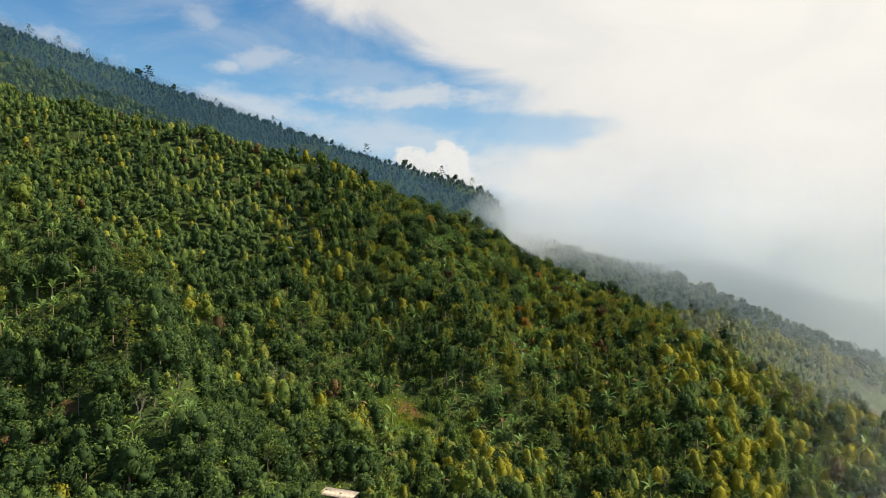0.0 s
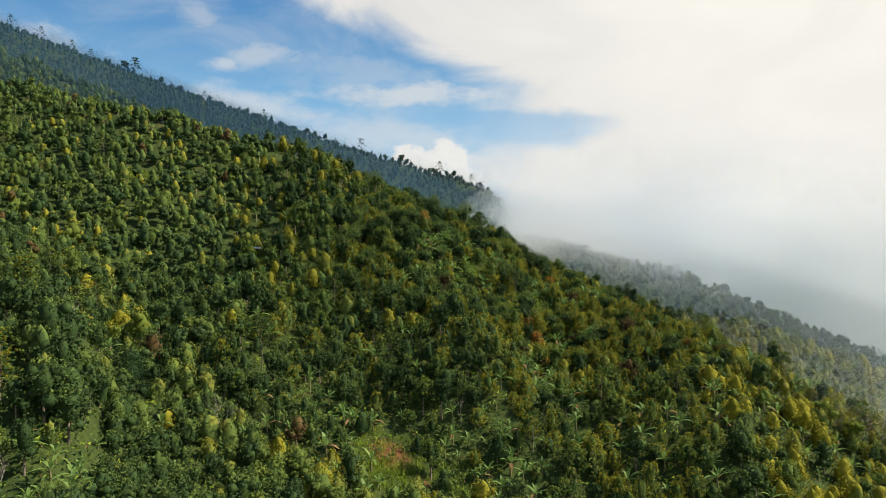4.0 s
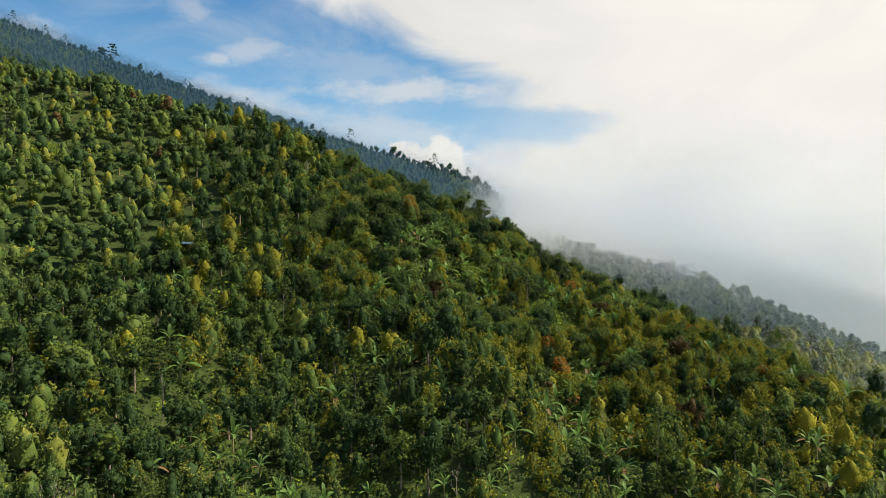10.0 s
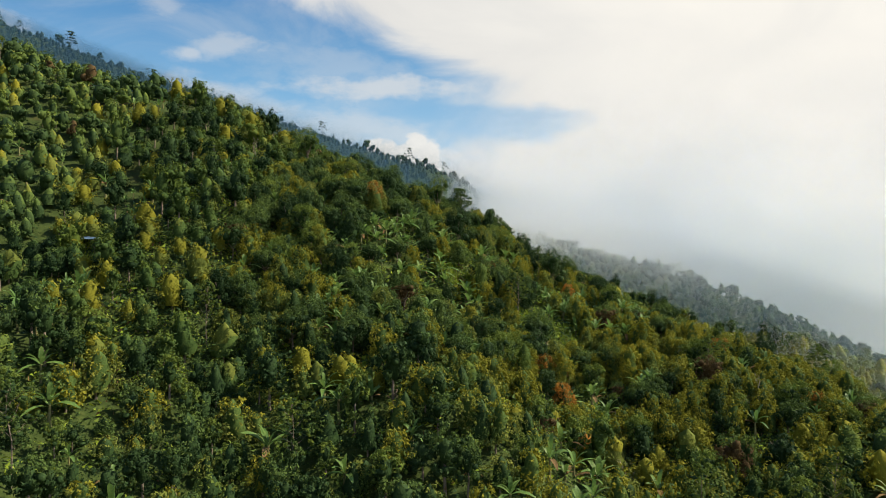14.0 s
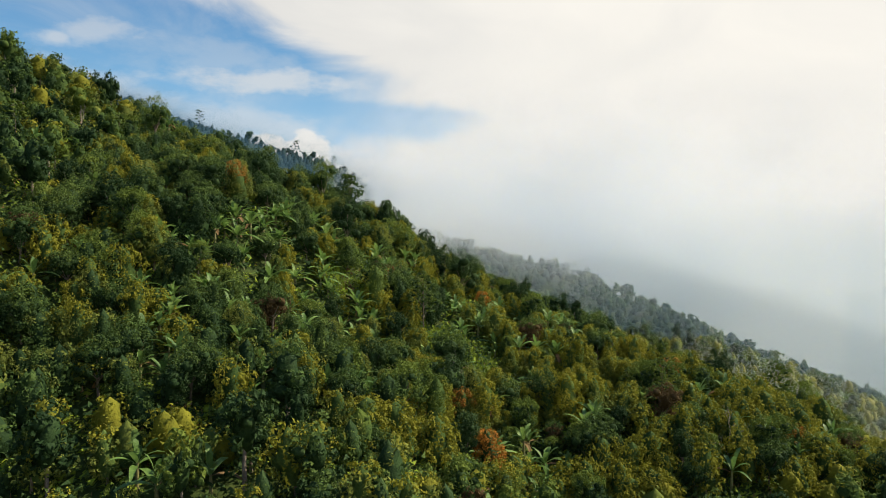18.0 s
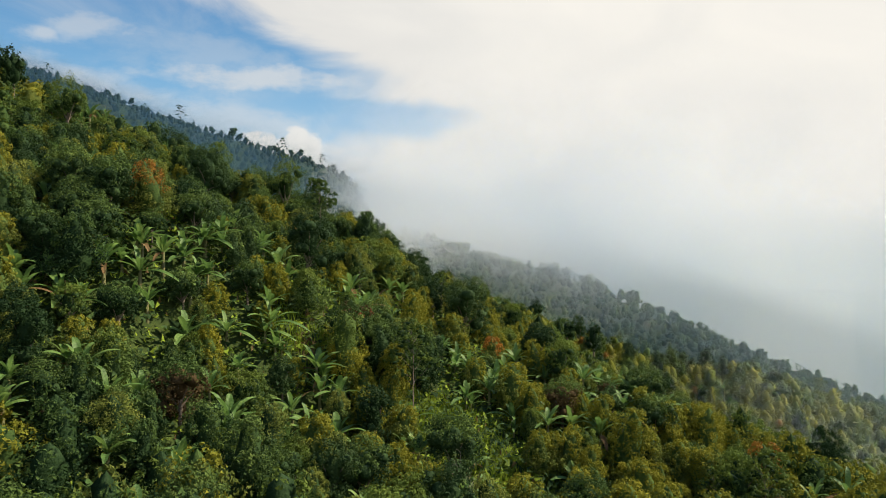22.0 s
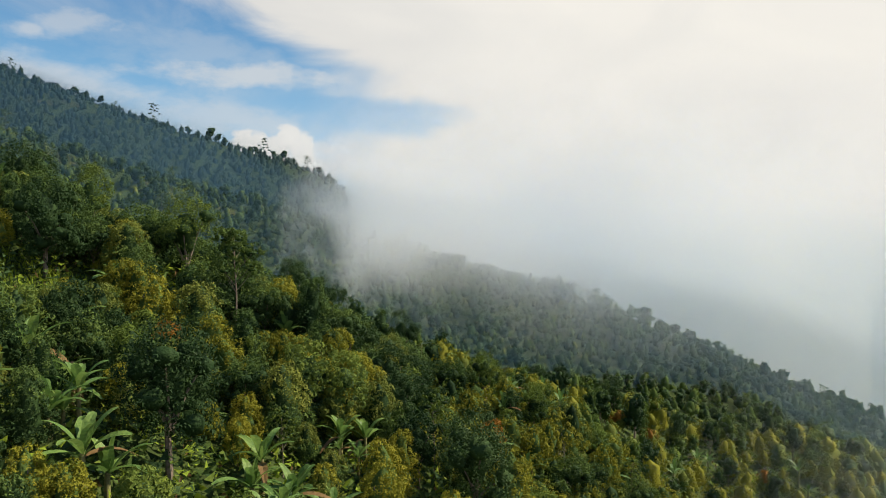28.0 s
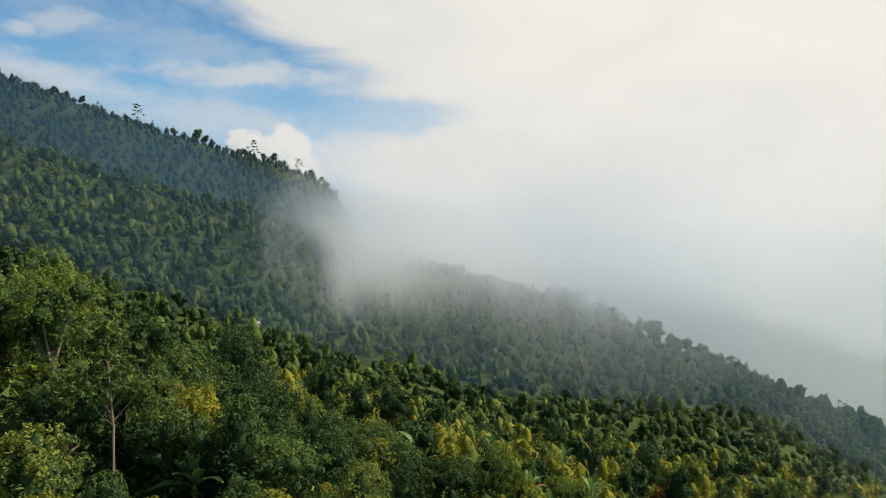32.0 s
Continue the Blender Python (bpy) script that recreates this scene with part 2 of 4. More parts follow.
# ---------------------------------------------------------------- kinds of plants (arrays in metres, foot at the origin)
def clove_arrays(rng, H, R, count, size, flush, main=G_, tip=Y_, core=(8, 6)):
    """A clove tree: an egg-shaped crown almost to the ground; flush is the share of young yellow leaves."""
    p1, p2, p3 = rng.uniform(0, 6.28, 3)
    taper = rng.uniform(0.28, 0.48)
    lean = rng.normal(0, 0.05, 2)

    def profile(h):
        return R * np.where(h < 0.3, 0.78 + 0.73 * h, np.clip((1 - h) / 0.7, 0, 1) ** taper)

    def lumps(h, a):
        return 1 + 0.20 * np.sin(2 * a + p1 + 4 * h) + 0.17 * np.sin(4 * a + p2 - 9 * h) + 0.15 * np.sin(15 * h + p3 + 3 * a)
    nu, nv = core
    hh = np.linspace(0.08, 1.0, nv + 1)[:, None]
    aa = np.linspace(0, 2 * np.pi, nu, endpoint=False)[None]
    r = profile(hh) * lumps(hh, aa) * (0.54 if count > 600 else 0.70) * rng.uniform(0.84, 1.14, (nv + 1, nu))
    z = 0.12 * H + 0.86 * H * hh
    V = np.stack([r * np.cos(aa) + lean[0] * z, r * np.sin(aa) + lean[1] * z, z + 0 * aa], -1).reshape(-1, 3)
    k, j = np.meshgrid(np.arange(nv), np.arange(nu), indexing="ij")
    jn = (j + 1) % nu
    Q = np.stack([k * nu + j, k * nu + jn, (k + 1) * nu + jn, (k + 1) * nu + j], -1).reshape(-1, 4)
    fh, fa = hh[k.ravel(), 0], aa[0, j.ravel()]
    top = fh + 0.16 * np.sin(2 * fa + p1) + 0.10 * np.sin(5 * fa + p2 + 7 * fh) + rng.normal(0, 0.06, len(fh)) > 1.0 - flush
    # in leafy crowns the core gets a darker leaf colour as inner shade
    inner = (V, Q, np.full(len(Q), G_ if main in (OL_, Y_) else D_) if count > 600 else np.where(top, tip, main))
    many = 190 if count > 2000 else 110 if count > 600 else min(count, 54)
    h = 1 - np.sqrt(rng.uniform(0, 1, many)) * 0.97
    h = np.where(rng.uniform(0, 1, many) < 0.55, rng.uniform(0.05, 0.98, many), h)
    a = rng.uniform(0, 2 * np.pi, many)
    rr = profile(h) * lumps(h, a) * rng.uniform(0.72, 0.98, many) + 0.05
    zz = 0.12 * H + 0.86 * H * h
    P = np.stack([rr * np.cos(a) + lean[0] * zz, rr * np.sin(a) + lean[1] * zz, zz], -1)
    N = unit(np.stack([np.cos(a), np.sin(a), 0.35 + 1.2 * (h - 0.4)], -1))
    young = h + 0.16 * np.sin(2 * a + p1) + 0.10 * np.sin(5 * a + p2 + 7 * h) + rng.normal(0, 0.09, many) > 1.05 - flush
    per = max(count // many, 1)
    P, N = tufts(rng, P, N, per, R * (0.22 if count > 600 else 0.27))
    return inner, leaves(rng, P, N, size, np.where(np.repeat(young, per), tip, main))


def blob_crown(rng, blobs, count, size, main, tip, flush, core=(7, 5), solid=0.74, skin=False):
    """A crown of several leafy masses (centre, radius)."""
    pieces, area = [], sum(r[0] * r[2] for c, r in blobs)
    for c, r in blobs:
        c, r = np.asarray(c, float), np.asarray(r, float)
        # shade inside a full crown is painted with the dark leaf colour
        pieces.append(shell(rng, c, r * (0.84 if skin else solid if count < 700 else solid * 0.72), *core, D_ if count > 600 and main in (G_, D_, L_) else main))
        n = max(6, int(count * r[0] * r[2] / area))
        many = max(6, n // 22) if count > 600 else max(6, n // 6)
        d = unit(rng.normal(0, 1, (many, 3)) + np.array([0, 0, 0.35]))
        wob = 1 + 0.16 * np.sin(4 * d[:, :1] * 2 + rng.uniform(0, 6)) * np.cos(5 * d[:, 1:2] + rng.uniform(0, 6))
        young = 0.5 + 0.5 * d[:, 2] + rng.normal(0, 0.12, many) > 1.05 - flush
        per = max(n // many, 1)
        P, N = tufts(rng, c + d * r * wob * rng.uniform(0.74, 0.98, (many, 1)), d, per, min(r) * 0.34)
        pieces.append(leaves(rng, P, N, size, np.where(np.repeat(young, per), tip, main)))
    return joined(pieces)


def broadleaf_arrays(rng, H, R, count, size, main=D_, tip=G_, flush=0.3, core=(7, 5), nblob=7, twigs=True, skin=False):
    blobs = [((0, 0, H * 0.60), (R * 0.72, R * 0.72, H * 0.38))]
    limbs = [tube([(0, 0, -0.4), (rng.normal(0, 0.08), rng.normal(0, 0.08), H * 0.3), (0, 0, H * 0.72)], [0.05 * H * 0.5, 0.038 * H * 0.5, 0.015 * H * 0.5], 6, BK_)]
    for k in range(nblob):
        a = 6.283 * k / nblob + rng.uniform(-0.4, 0.4)
        d, z = R * rng.uniform(0.4, 0.68), H * rng.uniform(0.26, 0.80)
        s = R * rng.uniform(0.38, 0.56)
        c = (d * math.cos(a), d * math.sin(a), z)
        blobs.append((c, (s, s, s * rng.uniform(0.7, 0.95))))
        if twigs:
            limbs.append(tube([(0, 0, H * 0.28), (c[0] * 0.5, c[1] * 0.5, H * 0.28 + (z - H * 0.28) * 0.6), c], [0.013 * H, 0.009 * H, 0.004 * H], 4, BK_))
    return joined(limbs), blob_crown(rng, blobs, count, size, main, tip, flush, core, 0.72, skin)


def tiered_arrays(rng, H, R, count, size, main=L_, tip=G_, tiers=6, low=0.45, core=(6, 3)):
    """A tall slim tree with small flat leaf masses at the ends of forked pale limbs."""
    top = np.array([rng.normal(0, 0.3), rng.normal(0, 0.3), H * 0.96])
    knee = np.array([rng.normal(0, 0.15), rng.normal(0, 0.15), H * low * 0.8])
    limbs = [tube([(0, 0, -0.4), knee * np.array([1, 1, 0.5]), knee, (knee + top) / 2 + rng.normal(0, 0.15, 3), top], [0.009 * H, 0.008 * H, 0.006 * H, 0.004 * H, 0.002 * H], 6, BK_)]
    blobs = [(top, (R * 0.38, R * 0.38, R * 0.2))]
    for k in range(tiers * 3):
        f = (k + 0.5) / (tiers * 3)
        a = 2.4 * k + rng.uniform(-0.5, 0.5)
        d = R * rng.uniform(0.45, 0.95) * (1.1 - 0.65 * f)
        root = knee + (top - knee) * max(f - 0.12, 0.0)
        z = H * (low + (1 - low) * f) + rng.normal(0, 0.15)
        c = np.array([root[0] + d * math.cos(a), root[1] + d * math.sin(a), z])
        s = R * rng.uniform(0.30, 0.46)
        blobs.append((c, (s * rng.uniform(0.8, 1.3), s * rng.uniform(0.8, 1.3), s * rng.uniform(0.32, 0.5))))
        limbs.append(tube([root, (root + c) / 2 + np.array([0, 0, -0.08 * d]), c], [0.0024 * H, 0.0018 * H, 0.001 * H], 4, BK_))
    return joined(limbs), blob_crown(rng, blobs, count, size, main, tip, 0.3, core, 0.5)


def bare_arrays(rng, H, spread, depth=3):
    """A leafless tree of forked twigs."""
    pieces = []

    def grow(p, d, length, radius, level):
        q = p + d * length
        mid = (p + q) / 2 + rng.normal(0, 0.06, 3) * length
        pieces.append(tube([p, mid, q], [radius, radius * 0.8, radius * 0.6], 5 if level == depth else 4, BP_))
        if level:
            for _ in range(3):
                grow(q if rng.uniform() < 0.6 else mid, unit(d + rng.normal(0, spread, 3) + np.array([0, 0, 0.2])), length * rng.uniform(0.5, 0.75), radius * 0.55, level - 1)
    grow(np.array([0, 0, -0.3]), np.array([0.03, 0.02, 1.0]), H * 0.45, 0.008 * H + 0.025, depth)
    return joined(pieces)


def banana_leaf(rng, base, azimuth, rise, length, width, segments, index):
    """One arching blade with a folded midrib and torn edges."""
    t = np.linspace(0, 1, segments + 1)
    out, up = length * (t * math.cos(rise) + 0.10 * t ** 2), length * (math.sin(rise) * t - (0.56 - 0.22 * math.sin(rise)) * t ** 2.2)
    dirn, side = np.array([math.cos(azimuth), math.sin(azimuth), 0]), np.array([-math.sin(azimuth), math.cos(azimuth), 0])
    mid = np.asarray(base) + out[:, None] * dirn + up[:, None] * np.array([0, 0, 1.0])
    w = width * np.clip(np.sin(np.pi * (0.10 + 0.87 * t)) ** 0.55, 0.05, 1) * np.where(t < 0.12, 0.25, 1)
    tear = rng.uniform(0.72, 1.0, (2, segments + 1))
    fold = rng.uniform(-0.35, 0.35)
    a = mid + side * (w * tear[0])[:, None] + np.array([0, 0, 1.0]) * (w * (0.28 + fold * t))[:, None]
    b = mid - side * (w * tear[1])[:, None] + np.array([0, 0, 1.0]) * (w * (0.28 - fold * t))[:, None]
    V = np.stack([a, mid, b], 1).reshape(-1, 3)
    k = np.arange(segments) * 3
    Q = np.concatenate([np.stack([k, k + 1, k + 4, k + 3], -1), np.stack([k + 1, k + 2, k + 5, k + 4], -1)])
    return V, Q, np.full(len(Q), index)


def banana_arrays(rng, H, count, segments):
    stem = tube([(0, 0, -0.3), (0.04, 0.02, H * 0.5), (0.0, 0.05, H)], [0.19, 0.15, 0.10], 7, ST_)
    blades = []
    for k in range(count):
        young = k / max(count - 1, 1)
        rise = radians(24 + 58 * young + rng.uniform(-10, 10))
        withered = k < 1 and rng.uniform() < 0.5
        blades.append(banana_leaf(rng, (0, 0, H * (0.9 + 0.1 * young)), 2.4 * k + rng.uniform(-0.4, 0.4), rise, rng.uniform(2.2, 3.1), rng.uniform(0.24, 0.35), segments, WI_ if withered else BA_))
    return stem, blades


def shrub_arrays(rng, H, R, count, size, main, tip, flush):
    blobs = [((rng.normal(0, 0.3) * R, rng.normal(0, 0.3) * R, H * rng.uniform(0.3, 0.6)), (R * rng.uniform(0.5, 0.8), R * rng.uniform(0.5, 0.8), H * 0.42)) for _ in range(3)]
    return blob_crown(rng, blobs, count, size, main, tip, flush, (6, 4))


# ---------------------------------------------------------------- the ground
# each spur: crest as (x, y, z), drop of the near and the far flank, length over which they fall, rounding of the crest
SPURS = [
    ([(-800, 380, 345), (-200, 225, 116), (-94, 176, 63), (-60, 148, 47), (-45, 122, 31), (-25, 100, 20), (40, 60, -8), (300, -60, -110)], 60, 40, 70, 8),
    ([(-800, 420, 330), (-198, 326, 130), (-82, 300, 101), (-42, 296, 90), (-20, 296, 81), (0, 290, 69), (14, 284, 65), (34, 266, 50), (64, 238, 37), (113, 212, 14), (300, 120, -75)], 78, 55, 110, 10),
    ([(-300, 330, 120), (0, 302, 60), (20, 304, 59), (37, 311, 48), (60, 326, 42), (95, 346, 30), (122, 346, 26), (250, 370, -15), (500, 400, -90)], 60, 60, 90, 12),
    ([(-900, 640, 420), (-231, 622, 168), (-118, 638, 124), (-40, 640, 99), (6, 642, 88), (100, 640, 59), (200, 622, 36), (232, 590, 18), (324, 606, -20), (700, 680, -150)], 66, 60, 130, 14),
    ([(-1400, 1050, 640), (-594, 960, 358), (-404, 975, 288), (-176, 850, 197), (-86, 828, 164), (30, 832, 132), (58, 835, 120), (95, 838, 60), (145, 840, -30), (300, 860, -140), (900, 900, -170)], 110, 90, 180, 16),
]


# broad shoulders and hollows of the near slope: x, y, half widths, height
SHOULDERS = [(-10, 242, 15, 26, 13.5), (4, 200, 18, 18, 12.4), (45, 190, 26, 20, 13.0), (45, 222, 20, 14, 6.5), (24, 286, 12, 10, 5.1), (-33, 240, 10, 22, 8.0), (56, 300, 16, 14, 7.5), (75, 198, 20, 18, 5.9), (14, 282, 7, 9, -5.9), (8, 222, 16, 14, 7.0), (8, 252, 13, 12, 5.5), (-4, 252, 10, 12, 2.5), (32, 238, 14, 12, 2.6), (34, 328, 20, 18, 8.0), (62, 345, 16, 14, 5.0)]


def ground(x, y):
    x, y = np.broadcast_arrays(np.asarray(x, float), np.asarray(y, float))
    layers = [-170 + 0 * x, -4 - 0.30 * x]
    for crest, near, far, length, rounding in SPURS:
        c = np.array(crest, float)
        d = y - np.interp(x, c[:, 0], c[:, 1])
        a = np.sqrt(d * d + rounding * rounding) - rounding
        layers.append(np.interp(x, c[:, 0], c[:, 2]) - np.where(d < 0, near, far) * (1 - np.exp(-a / length)) - 0.06 * a)
    S = np.stack(layers)
    top = S.max(0)
    z = top + 3.5 * np.log(np.exp((S - top) / 3.5).sum(0))
    z = z + 0.7 * np.sin(x * 0.11 + 1.3 * np.sin(y * 0.05)) + 0.6 * np.sin(y * 0.13 + 1.7 * np.sin(x * 0.07))
    for cx, cy, wx, wy, rise in SHOULDERS:
        z = z + rise * np.exp(-((x - cx) / wx) ** 2 - ((y - cy) / wy) ** 2)
    return np.clip(z, -170, 430)


def axis(knots):
    out = []
    for (a, step), (b, _) in zip(knots[:-1], knots[1:]):
        out.append(np.arange(a, b, step))
    return np.concatenate(out + [np.array([knots[-1][0]])])


gx = axis([(-4400, 400), (-1200, 60), (-500, 16), (-220, 5), (180, 8), (400, 20), (900, 100), (1600, 400), (4400, 400)])
gy = axis([(-4400, 400), (-800, 100), (0, 20), (80, 5), (380, 10), (700, 14), (1000, 40), (1600, 400), (4400, 400)])
GX, GY = np.meshgrid(gx, gy, indexing="ij")
k, j = np.meshgrid(np.arange(len(gx) - 1), np.arange(len(gy) - 1), indexing="ij")
n = len(gy)
quads = np.stack([k * n + j, (k + 1) * n + j, (k + 1) * n + j + 1, k * n + j + 1], -1).reshape(-1, 4)

SOIL_SPOTS = [(-9, 174, 4.5), (-19, 132, 4.0), (-3, 169, 2.5), (-70, 118, 4.0), (12, 246, 1.8), (-66, 124, 2.5)]
m, nn, ll = material("hillside_ground")
tex = nn.new("ShaderNodeTexCoord")
n1 = node(nn, "ShaderNodeTexNoise", Scale=0.05, Detail=5.0, Roughness=0.6)
n2 = node(nn, "ShaderNodeTexNoise", Scale=0.9, Detail=6.0, Roughness=0.7)
n3 = node(nn, "ShaderNodeTexNoise", Scale=6.0, Detail=4.0, Roughness=0.7)
for q in (n1, n2, n3):
    ll.new(tex.outputs["Object"], q.inputs["Vector"])
grass = ramp(nn, ll, n2.outputs[0], [(0.25, (0.016, 0.026, 0.008)), (0.5, (0.034, 0.054, 0.012)), (0.75, (0.066, 0.085, 0.022))])
soil = ramp(nn, ll, n3.outputs[0], [(0.25, (0.075, 0.030, 0.014)), (0.75, (0.190, 0.085, 0.042))])
spots = None
for sx, sy, sr in SOIL_SPOTS:
    dist = nn.new("ShaderNodeVectorMath")
    dist.operation = "DISTANCE"
    flat = nn.new("ShaderNodeVectorMath")
    flat.operation = "MULTIPLY"
    flat.inputs[1].default_value = (1, 1, 0)
    ll.new(tex.outputs["Object"], flat.inputs[0])
    ll.new(flat.outputs[0], dist.inputs[0])
    dist.inputs[1].default_value = (sx, sy, 0)
    edge = math_node(nn, ll, "ADD", dist.outputs["Value"], math_node(nn, ll, "MULTIPLY", math_node(nn, ll, "SUBTRACT", n2.outputs[0], 0.5), sr * 1.6))
    s = math_node(nn, ll, "MULTIPLY", math_node(nn, ll, "SUBTRACT", sr, edge), 0.6, True)
    spots = s if spots is None else math_node(nn, ll, "MAXIMUM", spots, s)
bare = math_node(nn, ll, "MULTIPLY", math_node(nn, ll, "SUBTRACT", n1.outputs[0], 0.60), 6.0, True)
spots = math_node(nn, ll, "MAXIMUM", spots, math_node(nn, ll, "MULTIPLY", bare, 0.5))
mx = nn.new("ShaderNodeMix")
mx.data_type = "RGBA"
ll.new(spots, mx.inputs[0])
ll.new(grass, mx.inputs[6])
ll.new(soil, mx.inputs[7])
p = node(nn, "ShaderNodeBsdfPrincipled", Roughness=0.95)
p.inputs["Specular IOR Level"].default_value = 0.15
ll.new(mx.outputs[2], p.inputs["Base Color"])
bmp = node(nn, "ShaderNodeBump", Strength=0.6, Distance=0.3)
ll.new(n2.outputs[0], bmp.inputs["Height"])
ll.new(bmp.outputs[0], p.inputs["Normal"])
ll.new(p.outputs[0], nn.new("ShaderNodeOutputMaterial").inputs["Surface"])
hill = new("ground", quad_mesh("ground", np.stack([GX, GY, ground(GX, GY)], -1).reshape(-1, 3), quads, m, None, True))
tagged(hill, "steep grassy mountainside with spurs and bare red soil patches", "ground", "", "structure")


# ---------------------------------------------------------------- clouds and fog
def smooth_step(nodes, links, source, lo, hi):
    r = nodes.new("ShaderNodeMapRange")
    r.interpolation_type = "SMOOTHSTEP"
    r.inputs["From Min"].default_value, r.inputs["From Max"].default_value = lo, hi
    links.new(source, r.inputs["Value"])
    return r.outputs["Result"]


def cloud_dome():
    """A far belt round the horizon that carries the clouds; clear between and above them."""
    R, nu, nv = 4200.0, 96, 24
    ph = np.linspace(0, 2 * np.pi, nu, endpoint=False)[None]
    el = np.linspace(-0.10, 0.52, nv + 1)[:, None]
    V = np.stack([R * np.cos(el) * np.sin(ph), R * np.cos(el) * np.cos(ph), R * np.sin(el) + 0 * ph], -1).reshape(-1, 3)
    k, j = np.meshgrid(np.arange(nv), np.arange(nu), indexing="ij")
    jn = (j + 1) % nu
    Q = np.stack([k * nu + j, k * nu + jn, (k + 1) * nu + jn, (k + 1) * nu + j], -1).reshape(-1, 4)
    m, n, l = material("clouds")

    def square(v):
        return math_node(n, l, "MULTIPLY", v, v)
    tex = n.new("ShaderNodeTexCoord")
    sep = n.new("ShaderNodeSeparateXYZ")
    l.new(tex.outputs["Object"], sep.inputs[0])
    X, Y, Z = sep.outputs
    az = math_node(n, l, "MULTIPLY", math_node(n, l, "ARCTAN2", X, Y), 57.2958)
    el = math_node(n, l, "MULTIPLY", math_node(n, l, "ARCSINE", math_node(n, l, "DIVIDE", Z, R)), 57.2958)
    flat = n.new("ShaderNodeCombineXYZ")
    l.new(az, flat.inputs[0])
    l.new(math_node(n, l, "MULTIPLY", el, 1.9), flat.inputs[1])
    wisps = node(n, "ShaderNodeTexNoise", Scale=0.085, Detail=7.0, Roughness=0.58, Distortion=0.6)
    l.new(flat.outputs[0], wisps.inputs["Vector"])
    fine = node(n, "ShaderNodeTexNoise", Scale=0.32, Detail=6.0, Roughness=0.6)
    l.new(flat.outputs[0], fine.inputs["Vector"])
    # the great bank: its edge falls from high on the one side to the long streak, then stands upright
    high = math_node(n, l, "MAXIMUM", math_node(n, l, "SUBTRACT", el, 13.6), 0.0)
    edge = math_node(n, l, "ADD", math_node(n, l, "SUBTRACT", az, 3.5), math_node(n, l, "MULTIPLY", high, 2.3))
    edge = math_node(n, l, "ADD", edge, math_node(n, l, "MULTIPLY", math_node(n, l, "SUBTRACT", wisps.outputs[0], 0.5), 16.0))
    bank = smooth_step(n, l, edge, -3.5, 4.5)
    gap = None
    for ca, ce, ra, re in [(7.3, 10.1, 6.2, 1.7), (3.0, 11.0, 7.0, 0.75)]:
        d = math_node(n, l, "SQRT", math_node(n, l, "ADD", square(math_node(n, l, "DIVIDE", math_node(n, l, "SUBTRACT", az, ca), ra)), square(math_node(n, l, "DIVIDE", math_node(n, l, "SUBTRACT", el, ce), re))))
        d = smooth_step(n, l, math_node(n, l, "ADD", d, math_node(n, l, "MULTIPLY", math_node(n, l, "SUBTRACT", fine.outputs[0], 0.5), 1.1)), 1.15, 0.45)
        gap = d if gap is None else math_node(n, l, "MAXIMUM", gap, d)
    open_sky = math_node(n, l, "SUBTRACT", 1.0, math_node(n, l, "MULTIPLY", gap, 0.72))
    behind = smooth_step(n, l, az, -50.0, -100.0)
    # thin streaks over the ridge
    thin = None
    for ca, ce, ra, re, slope, full in [(-2.0, 12.8, 9.0, 1.0, 0.02, 0.68), (-16.0, 11.4, 8.0, 1.6, -0.10, 0.65), (-5.0, 9.8, 9.0, 1.8, -0.08, 0.5), (-6.0, 14.4, 6.0, 1.6, -0.1, 0.28), (-14.5, 15.2, 3.4, 1.0, 0.14, 0.5), (-16.6, 14.6, 1.2, 0.6, 0.0, 0.6),
                                        (-18.6, 17.8, 2.2, 1.0, -0.2, 0.4), (-33.0, 15.0, 8.0, 1.6, -0.1, 0.6), (6.0, 6.6, 10.0, 2.6, 0.0, 0.85)]:
        da = math_node(n, l, "SUBTRACT", az, ca)
        de = math_node(n, l, "SUBTRACT", math_node(n, l, "SUBTRACT", el, ce), math_node(n, l, "MULTIPLY", da, slope))
        d2 = math_node(n, l, "ADD", square(math_node(n, l, "DIVIDE", da, ra)), square(math_node(n, l, "DIVIDE", de, re)))
        d = math_node(n, l, "ADD", math_node(n, l, "SQRT", d2), math_node(n, l, "MULTIPLY", math_node(n, l, "SUBTRACT", fine.outputs[0], 0.5), 2.0))
        s = math_node(n, l, "MULTIPLY", smooth_step(n, l, d, 1.25, 0.2), full)
        thin = s if thin is None else math_node(n, l, "MAXIMUM", thin, s)
    veil = math_node(n, l, "MULTIPLY", smooth_step(n, l, wisps.outputs[0], 0.40, 0.66), 0.24)
    low = math_node(n, l, "MULTIPLY", smooth_step(n, l, el, 12.0, 7.0), 0.15)
    thin = math_node(n, l, "MAXIMUM", thin, math_node(n, l, "MAXIMUM", veil, low))
    bank = math_node(n, l, "MULTIPLY", math_node(n, l, "MAXIMUM", bank, thin), open_sky)
    # a bright small cumulus over the far ridge
    curl = node(n, "ShaderNodeTexNoise", Scale=1.1, Detail=5.0, Roughness=0.6)
    l.new(flat.outputs[0], curl.inputs["Vector"])
    puff = None
